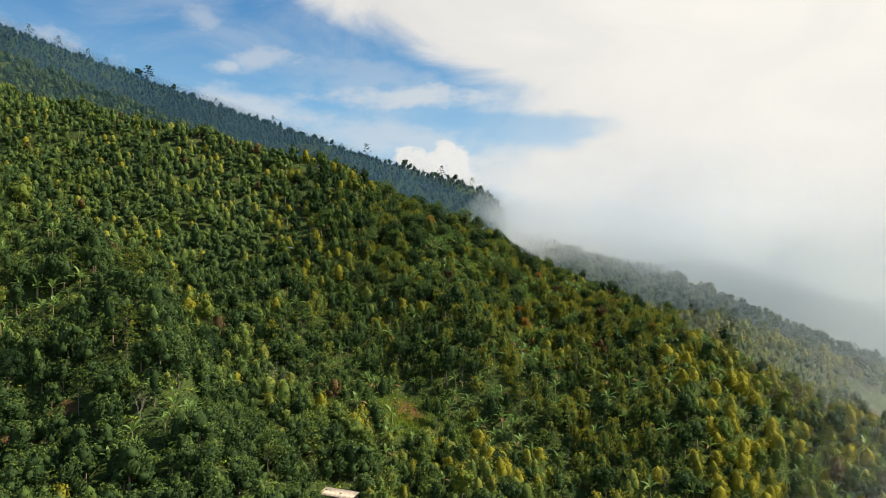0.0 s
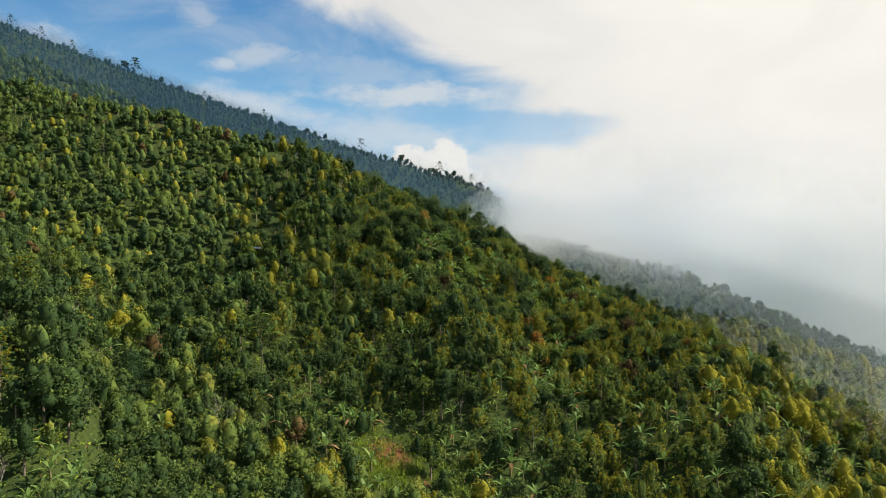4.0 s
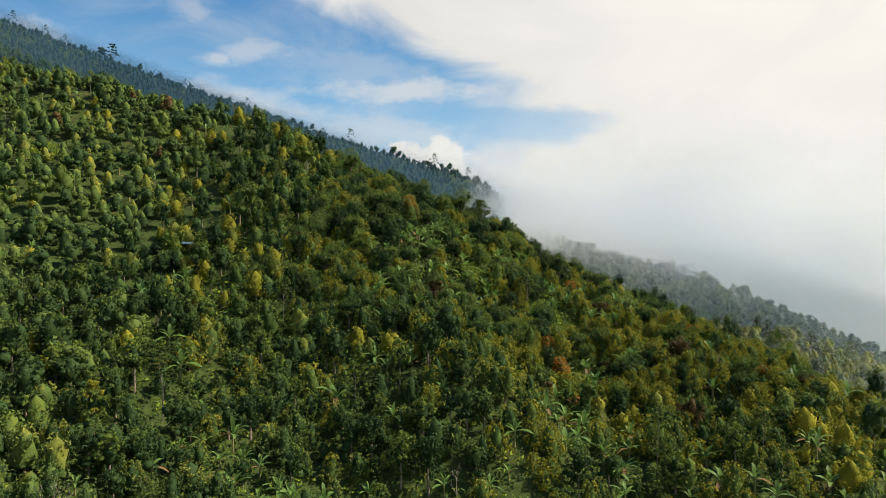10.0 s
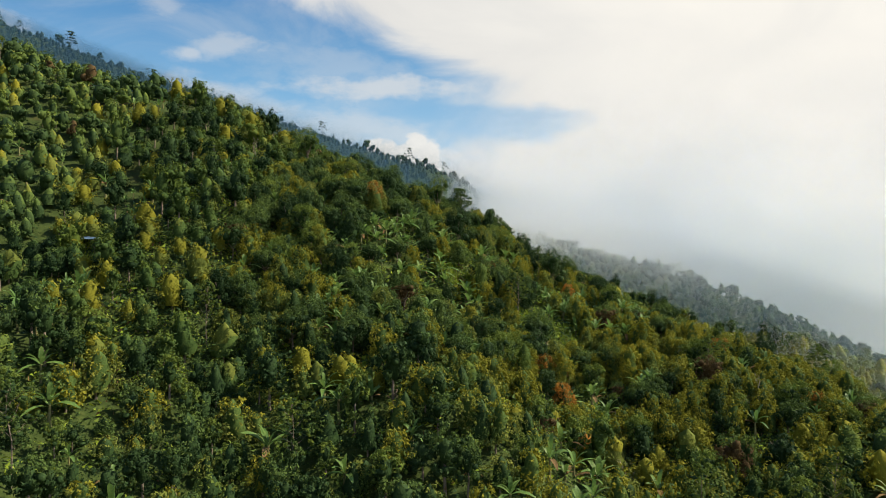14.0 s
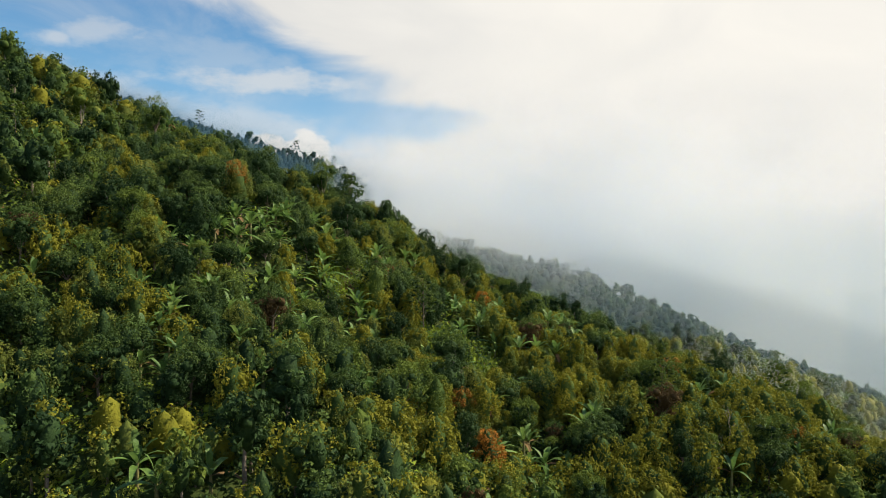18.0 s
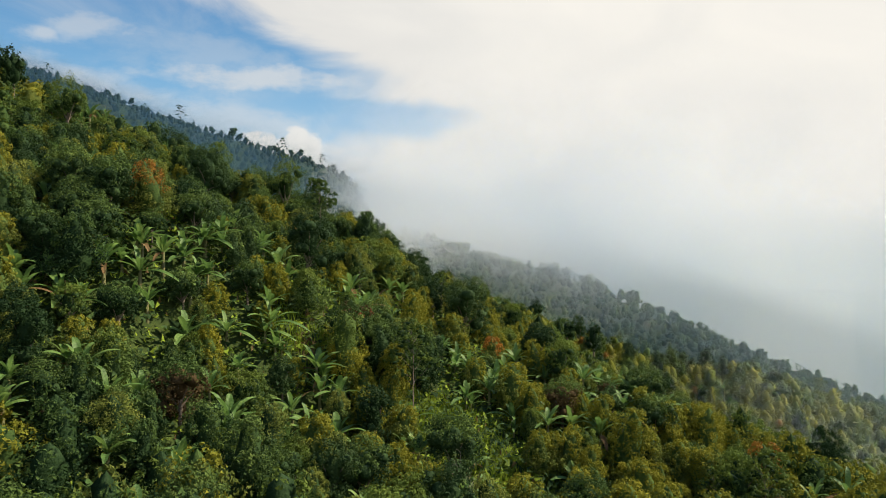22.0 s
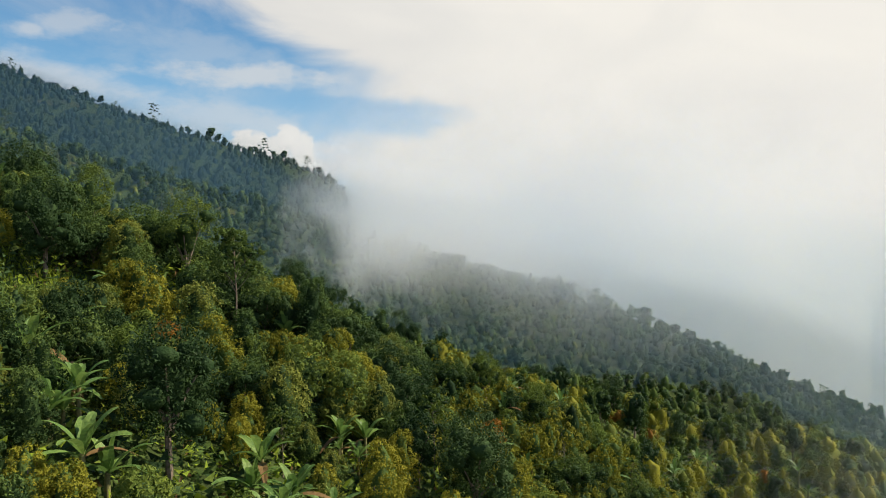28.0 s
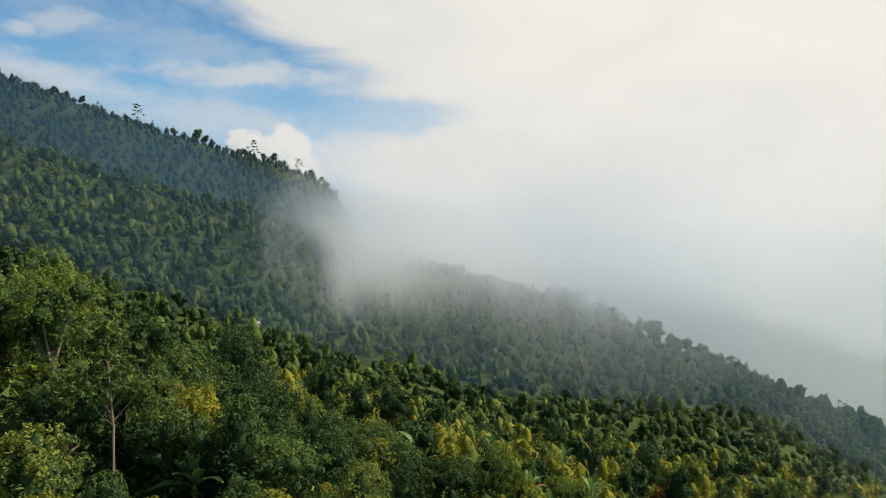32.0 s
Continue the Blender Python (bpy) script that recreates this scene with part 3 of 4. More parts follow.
    for ca, ce, cr in [(-3.0, 8.2, 1.0), (-2.1, 7.8, 1.25), (0.3, 8.5, 1.15), (1.1, 7.8, 1.3), (-0.8, 7.3, 1.5), (1.3, 6.7, 1.35), (1.9, 5.8, 1.1)]:
        d2 = math_node(n, l, "ADD", square(math_node(n, l, "SUBTRACT", az, ca)), square(math_node(n, l, "SUBTRACT", el, ce)))
        d = math_node(n, l, "ADD", math_node(n, l, "SQRT", d2), math_node(n, l, "MULTIPLY", math_node(n, l, "SUBTRACT", curl.outputs[0], 0.5), 1.2))
        s = smooth_step(n, l, d, cr * 1.2, cr * 0.6)
        puff = s if puff is None else math_node(n, l, "MAXIMUM", puff, s)
    cover = math_node(n, l, "MAXIMUM", bank, math_node(n, l, "MAXIMUM", behind, math_node(n, l, "MULTIPLY", puff, 0.92)))
    light = smooth_step(n, l, az, -17.0, 31.0)
    tone = math_node(n, l, "ADD", math_node(n, l, "MULTIPLY", light, 0.62), math_node(n, l, "MULTIPLY", math_node(n, l, "SUBTRACT", wisps.outputs[0], 0.35), 0.75))
    tone = math_node(n, l, "ADD", tone, math_node(n, l, "MULTIPLY", math_node(n, l, "MAXIMUM", math_node(n, l, "SUBTRACT", el, 4.0), 0.0), 0.010))
    tone = math_node(n, l, "ADD", tone, math_node(n, l, "MULTIPLY", puff, math_node(n, l, "MULTIPLY", curl.outputs[0], 0.55)))
    tone = math_node(n, l, "SUBTRACT", tone, math_node(n, l, "MULTIPLY", math_node(n, l, "MINIMUM", math_node(n, l, "MAXIMUM", math_node(n, l, "SUBTRACT", 6.0, el), 0.0), 7.0), 0.035))
    colour = ramp(n, l, tone, [(0.0, (0.52, 0.56, 0.60)), (0.28, (0.575, 0.57, 0.555)), (0.6, (0.665, 0.65, 0.615)), (1.0, (0.765, 0.735, 0.675))])
    blue = ramp(n, l, smooth_step(n, l, el, 2.0, 24.0), [(0.0, (0.36, 0.53, 0.66)), (0.45, (0.170, 0.355, 0.555)), (1.0, (0.045, 0.175, 0.395))])
    both = n.new("ShaderNodeMix")
    both.data_type = "RGBA"
    l.new(cover, both.inputs[0])
    l.new(blue, both.inputs[6])
    l.new(colour, both.inputs[7])
    em = node(n, "ShaderNodeEmission", Strength=0.87)
    l.new(both.outputs[2], em.inputs["Color"])
    cover = smooth_step(n, l, el, 29.0, 22.0)
    tr = n.new("ShaderNodeBsdfTransparent")
    mix = n.new("ShaderNodeMixShader")
    l.new(cover, mix.inputs[0])
    l.new(tr.outputs[0], mix.inputs[1])
    l.new(em.outputs[0], mix.inputs[2])
    l.new(mix.outputs[0], n.new("ShaderNodeOutputMaterial").inputs["Surface"])
    ob = new("backdrop", quad_mesh("backdrop", V, Q, m, None, True))
    tagged(ob, "blue morning sky with thin clouds and a white bank", "sky", "", "structure")


cloud_dome()


def fog_sheet(y, x0, x1, z0, z1, alpha, left, left_soft, low, low_soft, high=None, high_soft=30.0, tint=(0.93, 0.94, 0.95), noise_scale=0.016, rough=0.5, seed=0.0, slant=0.0, fall=0.0, right=None, ragged=2.5, tilt=0.0):
    """A hanging veil of fog, thick to the side and clear towards its edges. A dark blue tint paints far haze and shade.
    """
    nx, nz = 24, 10
    xs, zs = np.meshgrid(np.linspace(x0, x1, nx + 1), np.linspace(z0, z1, nz + 1), indexing="ij")
    V = np.stack([xs, y + 6 * np.sin(xs * 0.02 + seed) + 4 * np.sin(zs * 0.05 + seed), zs], -1).reshape(-1, 3)
    k, j = np.meshgrid(np.arange(nx), np.arange(nz), indexing="ij")
    Q = np.stack([k * (nz + 1) + j, (k + 1) * (nz + 1) + j, (k + 1) * (nz + 1) + j + 1, k * (nz + 1) + j + 1], -1).reshape(-1, 4)
    m, n, l = material("fog")
    tex = n.new("ShaderNodeTexCoord")
    sep = n.new("ShaderNodeSeparateXYZ")
    l.new(tex.outputs["Object"], sep.inputs[0])
    X, _, Z = sep.outputs
    move = n.new("ShaderNodeVectorMath")
    move.operation = "ADD"
    move.inputs[1].default_value = (37.0 * seed, 11.0 * seed, 5.0 * seed)
    l.new(tex.outputs["Object"], move.inputs[0])
    nz1 = node(n, "ShaderNodeTexNoise", Scale=noise_scale, Detail=5.0, Roughness=rough, Distortion=0.5)
    l.new(move.outputs[0], nz1.inputs["Vector"])
    wob = math_node(n, l, "SUBTRACT", nz1.outputs[0], 0.5)
    base = math_node(n, l, "ADD", Z, math_node(n, l, "MULTIPLY", math_node(n, l, "MAXIMUM", math_node(n, l, "SUBTRACT", X, 70.0), 0.0), fall))
    lid = math_node(n, l, "ADD", Z, math_node(n, l, "MULTIPLY", X, tilt))
    X = math_node(n, l, "SUBTRACT", X, math_node(n, l, "MULTIPLY", Z, slant))
    a = smooth_step(n, l, math_node(n, l, "ADD", X, math_node(n, l, "MULTIPLY", wob, left_soft * ragged)), left - left_soft, left + left_soft)
    b = smooth_step(n, l, math_node(n, l, "ADD", base, math_node(n, l, "MULTIPLY", wob, low_soft * 1.5)), low - low_soft, low + low_soft)
    f = math_node(n, l, "MULTIPLY", a, b)
    if high is not None:
        f = math_node(n, l, "MULTIPLY", f, smooth_step(n, l, math_node(n, l, "ADD", lid, math_node(n, l, "MULTIPLY", wob, high_soft)), high + high_soft, high - high_soft))
    if right is not None:
        f = math_node(n, l, "MULTIPLY", f, smooth_step(n, l, math_node(n, l, "ADD", X, math_node(n, l, "MULTIPLY", wob, 60.0)), right + 110, right - 110))
    f = math_node(n, l, "MULTIPLY", f, alpha, True)
    grain = n.new("ShaderNodeTexWhiteNoise")
    grain.noise_dimensions = "3D"
    l.new(tex.outputs["Object"], grain.inputs["Vector"])
    f = math_node(n, l, "GREATER_THAN", f, grain.outputs["Value"])
    d = node(n, "ShaderNodeBsdfDiffuse")
    t = node(n, "ShaderNodeBsdfTranslucent")
    d.inputs["Color"].default_value = t.inputs["Color"].default_value = (*tint, 1)
    both = n.new("ShaderNodeAddShader")
    l.new(d.outputs[0], both.inputs[0])
    l.new(t.outputs[0], both.inputs[1])
    clear = n.new("ShaderNodeBsdfTransparent")
    mix = n.new("ShaderNodeMixShader")
    l.new(f, mix.inputs[0])
    l.new(clear.outputs[0], mix.inputs[1])
    l.new(both.outputs[0], mix.inputs[2])
    l.new(mix.outputs[0], n.new("ShaderNodeOutputMaterial").inputs["Surface"])
    ob = new("fog_haze", quad_mesh("fog_haze", V, Q, m, None, True))
    tagged(ob, "veil of white morning fog, tinted dark blue to stand in for haze and shade", "fog", "fog over the valley", "stuff")


# dark blue: distance haze and the ridge's cloud shade put into one tint
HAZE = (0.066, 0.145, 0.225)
FOG = (0.90, 0.87, 0.82)
fog_sheet(130, 36, 420, -120, 160, 0.16, 74, 34, -300, 5, 66, 50, tint=FOG, seed=3.0)
fog_sheet(210, 70, 520, -120, 160, 0.16, 112, 36, -300, 5, 62, 50, tint=FOG, seed=10.0)
fog_sheet(296, 50, 620, -120, 160, 0.11, 92, 40, -300, 5, 60, 50, tint=FOG, seed=6.0)
fog_sheet(470, -90, 900, -160, 330, 0.20, 30, 60, 54, 24, 110, 60, tint=FOG, noise_scale=0.02, seed=8.0, slant=0.3, fall=0.22)
fog_sheet(500, -90, 620, -160, 330, 0.95, 8, 24, 62, 21, 100, 45, tint=FOG, noise_scale=0.022, rough=0.55, seed=2.0, slant=0.3, fall=0.10, right=190, ragged=4.5)
# over the spur: haze coloured dark blue, for the fog's shade as well
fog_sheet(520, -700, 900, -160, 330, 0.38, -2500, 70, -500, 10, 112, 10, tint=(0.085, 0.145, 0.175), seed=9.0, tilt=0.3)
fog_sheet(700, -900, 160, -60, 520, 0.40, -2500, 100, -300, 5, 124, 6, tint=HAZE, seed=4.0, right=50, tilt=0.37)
fog_sheet(790, -60, 2400, -300, 330, 0.95, 16, 20, -500, 10, 78, 46, tint=FOG, noise_scale=0.02, seed=12.0, slant=0.3, ragged=3.5)


# ---------------------------------------------------------------- woods
def scatter(rng, x0, x1, y0, y1, step):
    xs = np.arange(x0, x1, step)
    ys = np.arange(y0, y1, step * 0.87)
    X, Y = np.meshgrid(xs, ys, indexing="ij")
    X = X + (np.arange(len(ys)) % 2) * step * 0.5
    return np.stack([X, Y], -1).reshape(-1, 2) + rng.uniform(-0.36, 0.36, (X.size, 2)) * step


def patch_noise(x, y, scale, seed):
    return np.array([noise.noise(Vector((a * scale + seed, b * scale - seed, seed))) for a, b in zip(x, y)])


def spread(protos, choice, xy, scales, turns, sink=0.15):
    """Copies of the arrays at many places, joined."""
    V, Q, I, at = [], [], [], 0
    z = ground(xy[:, 0], xy[:, 1]) - sink
    for kind in range(len(protos)):
        s = np.flatnonzero(choice == kind)
        if not len(s):
            continue
        v, q, i = protos[kind]
        c, sn = np.cos(turns[s])[:, None], np.sin(turns[s])[:, None]
        sc, scz = scales[s, 0][:, None], scales[s, 1][:, None]
        X = (v[None, :, 0] * c - v[None, :, 1] * sn) * sc + xy[s, 0][:, None]
        Y = (v[None, :, 0] * sn + v[None, :, 1] * c) * sc + xy[s, 1][:, None]
        Z = v[None, :, 2] * scz + z[s][:, None]
        V.append(np.stack([X, Y, Z], -1).reshape(-1, 3))
        Q.append(np.where(q[None] < 0, -1, q[None] + (np.arange(len(s)) * len(v))[:, None, None] + at).reshape(-1, 4))
        I.append(np.tile(i, len(s)))
        at += len(s) * len(v)
    return np.concatenate(V), np.concatenate(Q), np.concatenate(I)


def trunk_arrays(H, r=0.11, index=BK_):
    return tube([(0, 0, -0.5), (0.03, 0.02, H * 0.3), (0, 0, H * 0.75)], [r * 1.3, r, r * 0.45], 5, index)


def wood_protos(rng, count, size, core, plain=False, blades=8, segments=4):
    """Clove trees from green to yellow, dark and light broadleaved trees, banana plants, bare and brown trees."""
    out = []
    for main, tip, flush, _ in CLOVES:
        for _ in range(2):
            H = rng.uniform(4.2, 5.6)
            crown = clove_arrays(rng, H, rng.uniform(1.55, 2.15), count, size, flush, main, tip, core)
            out.append(joined(crown) if plain else joined([trunk_arrays(H), *crown]))
    for main, tip, flush, _ in BROADS:
        for _ in range(2):
            limbs, crown = broadleaf_arrays(rng, rng.uniform(6.0, 8.0), rng.uniform(1.9, 2.7), int(count * 1.6), size * 1.1, main, tip, flush, (5, 4) if plain else (6, 4), 3 if plain else 5, False, plain)
            out.append(crown if plain else joined([limbs, crown]))
    for _ in range(3):
        stem, fans = banana_arrays(rng, rng.uniform(1.7, 2.6), blades, segments)
        out.append(joined([stem, *fans]))
    out.append(joined(tiered_arrays(rng, 8.5, 2.6, int(count * 1.5), size, L_, G_, 3 if plain else 5, 0.4, (5, 2))))
    out.append(bare_arrays(rng, 6.0, 0.45, 2 if plain else 3))
    return out


CLOVES = [(G_, OL_, 0.30, "green clove tree with a dense egg-shaped crown"), (G_, OL_, 0.55, "olive green clove tree with a dense crown"), (OL_, Y_, 0.34, "clove tree with many yellow young leaves at the top"),
          (OL_, Y_, 0.92, "golden yellow clove tree with a pointed crown"), (OL_, O_, 0.45, "olive green clove tree tipped with orange leaves"), (D_, G_, 0.40, "dark green clove tree in a dense group"), (G_, L_, 0.35, "fresh green clove tree on the slope")]
BROADS = [(D_, G_, 0.3, "dark green broadleaved tree with a lumpy crown"), (D_, D_, 0.0, "very dark green round broadleaved tree"), (G_, L_, 0.4, "mid-green broadleaved tree with light tips"),
          (L_, Y_, 0.2, "light green broadleaved tree with a loose crown"), (B_, G_, 0.4, "brownish half-bare broadleaved tree")]
N_CLOVE, N_BROAD, N_BANANA = 14, 10, 3
I_BANANA, I_TIER, I_BARE = 24, 27, 28


BANANA_SPOTS = [(-4, 236, 4), (1, 242, 5), (6, 243, 4), (12, 241, 5), (21, 262, 5), (23, 259, 5), (28, 255, 5), (16, 259, 5), (37, 253, 5), (47, 250, 5), (105, 318, 6), (-2, 278, 5), (1, 275, 5), (-69, 217, 8), (-47, 246, 6), (-46, 214, 7), (0, 236, 6), (30, 218, 7), (32, 197, 7), (-27, 181, 7), (-46, 118, 7), (-84, 146, 8), (-23, 174, 9), (29, 188, 9), (42, 187, 9), (14, 179, 9), (88, 188, 10), (-50, 112, 7), (-64, 108, 7)]
# groups of dark trees; those low on the left stand in for cloud shade
DARK_SPOTS = [(9, 255, 6), (14, 269, 5), (-4, 242, 7), (0, 250, 7), (-4, 248, 7), (2, 260, 7), (12, 282, 7), (22, 247, 7), (19, 249, 7), (71, 324, 6), (140, 333, 8), (114, 318, 7), (-60, 230, 6), (-68, 225, 6), (-5, 225, 5), (1, 212, 5), (-23, 243, 6), (8, 189, 4), (-10, 215, 5), (50, 199, 5), (-72, 150, 12), (-36, 105, 12), (-49, 106, 14), (-69, 131, 14), (-48, 114, 12), (-45, 135, 14), (-71, 124, 14), (-22, 118, 14), (-24, 140, 10), (23, 280, 7), (10, 284, 8), (-1, 291, 8), (7, 292, 8), (20, 300, 9), (32, 312, 9)]
# groups of yellow trees; those far left also paint a sunlit patch
GOLD_SPOTS = [(14, 247, 6), (10, 243, 6), (-84, 192, 10), (-99, 205, 10), (-94, 186, 10), (9, 271, 4), (20, 241, 6), (6, 240, 6), (-2, 236, 6), (31, 262, 6), (66, 331, 7), (40, 245, 6), (46, 296, 6), (3, 236, 6), (-56, 196, 10), (-78, 229, 7), (-66, 274, 9), (-29, 194, 10), (-2, 203, 10), (12, 189, 10), (40, 217, 6), (48, 216, 6), (67, 217, 7), (57, 212, 6), (-98, 166, 14), (-86, 159, 14), (-90, 207, 9), (-104, 171, 16), (-61, 143, 12), (-143, 249, 12), (36, 304, 6), (-12, 262, 5)]


def nearness(xy, spots):
    """1 in the middle of a spot, 0 outside all."""
    out = np.zeros(len(xy))
    for x, y, r in spots:
        out = np.maximum(out, np.clip(1.35 - np.hypot(xy[:, 0] - x, xy[:, 1] - y) / r, 0, 1))
    return out


def choose(rng, xy, warm=0.0, fruiting=0.06, gloom=0.0):
    """Which kind grows where: cloves in most places, bananas and dark trees in groups. Dark kinds also stand in for
    shade.
    """
    n = len(xy)
    dark, fruit, gold = patch_noise(xy[:, 0], xy[:, 1], 0.05, 3.1), patch_noise(xy[:, 0], xy[:, 1], 0.055, 7.7), patch_noise(xy[:, 0], xy[:, 1], 0.03, 12.4)
    # kinds darken leftwards and turn golden rightwards, in place of shade and light
    dark = 0.35 * dark + 0.55 * nearness(xy, DARK_SPOTS) + gloom - np.clip(0.0045 * (xy[:, 0] - 5), -0.40, 0.25)
    fruit = 0.36 * fruit + 0.50 * nearness(xy, BANANA_SPOTS) + fruiting
    gold = 0.6 * gold + 0.85 * nearness(xy, GOLD_SPOTS) - 0.5 * nearness(xy, DARK_SPOTS) + warm + np.clip(0.008 * xy[:, 0], -0.08, 0.5)
    u, w, v = rng.uniform(0, 1, n), rng.uniform(0, 1, n), rng.uniform(0, 1, n)
    level = np.clip(w * 0.9 + gold * 0.45, 0, 0.999)
    clove = np.select([level < 0.29, level < 0.53, level < 0.74, level < 0.96], [0, 1, 2, 3], np.where(rng.uniform(0, 1, n) < 0.96, 3, 4))
    clove = np.where(rng.uniform(0, 1, n) < 0.10, 6, clove)
    clove = np.where(u < np.clip(dark * 1.4, 0, 0.96), 5, clove) * 2 + (rng.uniform(0, 1, n) < 0.5)
    w = w * (1 - 0.65 * nearness(xy, DARK_SPOTS))
    broad = N_CLOVE + 2 * np.select([w < 0.42, w < 0.62, w < 0.94, w < 0.975], [0, 1, 2, 3], 4) + (rng.uniform(0, 1, n) < 0.5)
    kind = np.where(v < 0.23 + 0.50 * np.clip(dark, 0, 0.7), broad, clove)
    kind = np.where(rng.uniform(0, 1, n) < np.clip(fruit, 0.0, 0.5), I_BANANA + rng.integers(0, 3, n), kind)
    kind = np.where(v > 0.990, I_TIER, kind)
    return np.where((v > 0.976) & (v < 0.979), I_BARE, kind)


GLADES = [(28, 240, 6.0), (30, 234, 4.0), (25, 244, 3.5), (-9, 174, 5.5), (-8, 168, 4.0), (-19.3, 132.5, 5.0), (3, 172, 3.0), (-4, 268, 4.5), (-5, 276, 5.0), (-12, 276, 4.0), (-3, 262, 3.0), (-95, 262, 3.5), (-18.4, 126.5, 4.5), (-50.6, 231.5, 3.2), (12, 246, 2.5)]


def open_ground(xy):
    free = np.ones(len(xy), bool)
    for x, y, r in GLADES:
        free &= np.hypot(xy[:, 0] - x, xy[:, 1] - y) > r
    return free


rng = np.random.default_rng(11)
NEAR = (-27, 76, 212, 312)          # the slope that the flight passes lowest over: single plants


def in_near(xy):
    x0, x1, y0, y1 = NEAR
    return (xy[:, 0] > x0) & (xy[:, 0] < x1) & (xy[:, 1] > y0) & (xy[:, 1] < y1)


# trees with a place of their own: kind, x, y, height, radius
HEROES = [
    ("slender", 14.3, 280.1, 11.8, 2.6), ("light", 9.0, 287.0, 10.5, 3.0), ("dark", 22.0, 288.9, 7.0, 2.8), ("dark", 27.0, 292.0, 8.6, 2.5), ("dark", 32.7, 264.1, 9.5, 3.4), ("dark", 12.1, 256.4, 9.5, 3.2),
    ("dark", 41.0, 259.0, 6.5, 2.3), ("orange", 25.5, 217.2, 6.4, 1.7), ("gold", 19.8, 220.3, 7.4, 2.0), ("red", 15.9, 249.5, 4.2, 1.7), ("rust", -4.0, 250.9, 6.6, 2.3), ("gold", 15.4, 243.8, 7.4, 2.1),
    ("bare", 78.0, 241.0, 8.0, 0), ("bare", 55.0, 218.5, 7.0, 0), ("brown", 49.9, 224.5, 6.4, 2.2), ("lime", -58.7, 132.0, 11.0, 3.3), ("tall", -36.7, 185.4, 11.5, 3.1), ("dark", 64.9, 236.4, 7.2, 2.4),
    ("dark", -78.0, 128.0, 8.5, 3.2), ("dark", -52.0, 158.0, 9.0, 3.4), ("light", -2.0, 296.0, 9.5, 2.7), ("dark", 34.0, 299.0, 8.0, 2.6), ("bare", -38.0, 160.0, 7.5, 0), ("light", -22.5, 286.8, 9.5, 3.0),
    ("dark", 68.0, 280.0, 7.5, 2.5), ("lime", -66.0, 150.0, 9.0, 3.0), ("bare", -58.0, 150.0, 8.5, 0), ("tall", -62.0, 122.0, 9.0, 2.4),
    ("dark", 19.6, 306.1, 9.5, 2.9), ("dark", 36.4, 324.7, 9.5, 2.8), ("dark", 27.6, 334.0, 9.5, 3.0), ("light", 45.0, 306.0, 8.5, 2.6), ("dark", 66.5, 346.0, 9.0, 2.6), ("dark", 79.5, 339.2, 9.0, 2.2), ("dark", 90.6, 334.8, 9.5, 1.9), ("dark", 53.3, 341.0, 9.0, 2.7),
    ("dark", -2.0, 281.0, 9.0, 3.0), ("dark", -10.0, 300.0, 9.0, 3.0), ("tall", -30.0, 122.0, 9.5, 2.4), ("bare", -50.0, 118.0, 6.5, 0),
]
KEEP = np.array([(h[1], h[2], max(h[4], 1.0)) for h in HEROES])


def off_heroes(xy):
    d = np.hypot(xy[:, None, 0] - KEEP[None, :, 0], xy[:, None, 1] - KEEP[None, :, 1])
    return (d > KEEP[None, :, 2] + 0.9).all(1)


def wood(name, label, xy, protos, low=0.8, high=1.25, warm=0.0, fruiting=0.06, kinds=None, sink=0.15, gloom=0.0, rise=0.2):
    kinds = choose(rng, xy, warm, fruiting, gloom) if kinds is None else kinds
    s = rng.uniform(low, high, len(xy)) * np.where((kinds >= I_BANANA) & (kinds < I_TIER), 1.08, 1.0)
    scales = np.stack([s * rng.uniform(0.88, 1.12, len(xy)), s * rng.uniform(0.85, 1.0 + rise, len(xy))], -1)
    arrays = spread(protos, kinds, xy, scales, rng.uniform(0, 6.28, len(xy)), sink)
    ob = new(name, quad_mesh(name, arrays[0], arrays[1], CANOPY, arrays[2], True))
    return tagged(ob, label, "trees", "", "stuff")


# the foot of the near slope
xy = scatter(rng, -130, 130, 96, 206, 3.3)
xy = xy[open_ground(xy) & off_heroes(xy) & (np.abs(xy[:, 0]) < 0.68 * xy[:, 1] + 6)]
close = (xy[:, 1] > 168) & (xy[:, 0] > -45) & (xy[:, 0] < 60)
wood("mixed_orchard", "mixed clove and banana orchard on the lower slope", xy[~close], wood_protos(rng, 330, 0.36, (7, 5), False, 7, 3), 0.5, 1.2, 0.02, 0.16, gloom=0.14)
wood("mixed_orchard", "leafy clove trees and bananas in the middle of the lower slope", xy[close], wood_protos(rng, 660, 0.29, (7, 5), False, 8, 4), 0.6, 1.2, 0.02, 0.16, gloom=0.08)
# the rest of the near slope
xy = scatter(rng, -280, 190, 206, 380, 3.8)
xy = xy[~in_near(xy) & open_ground(xy) & off_heroes(xy) & (ground(xy[:, 0], xy[:, 1]) > -30) & (xy[:, 0] > -0.66 * xy[:, 1] - 8)]
near_by = (xy[:, 0] > -60) & (xy[:, 0] < 130) & (xy[:, 1] < 358)
wood("clove_orchard", "dense green and yellow clove orchard on the slope", xy[near_by], wood_protos(rng, 350, 0.34, (7, 5), False, 8, 4), 0.58, 1.18, 0.34, 0.10)
far = ~near_by & ((xy[:, 1] < 335) | (xy[:, 0] > 125))
wood("upper_orchard", "dense clove and broadleaved trees high on the slope", xy[far], wood_protos(rng, 90, 0.50, (6, 5), True, 6, 2), 0.66, 1.02, 0.06, rise=0.1)
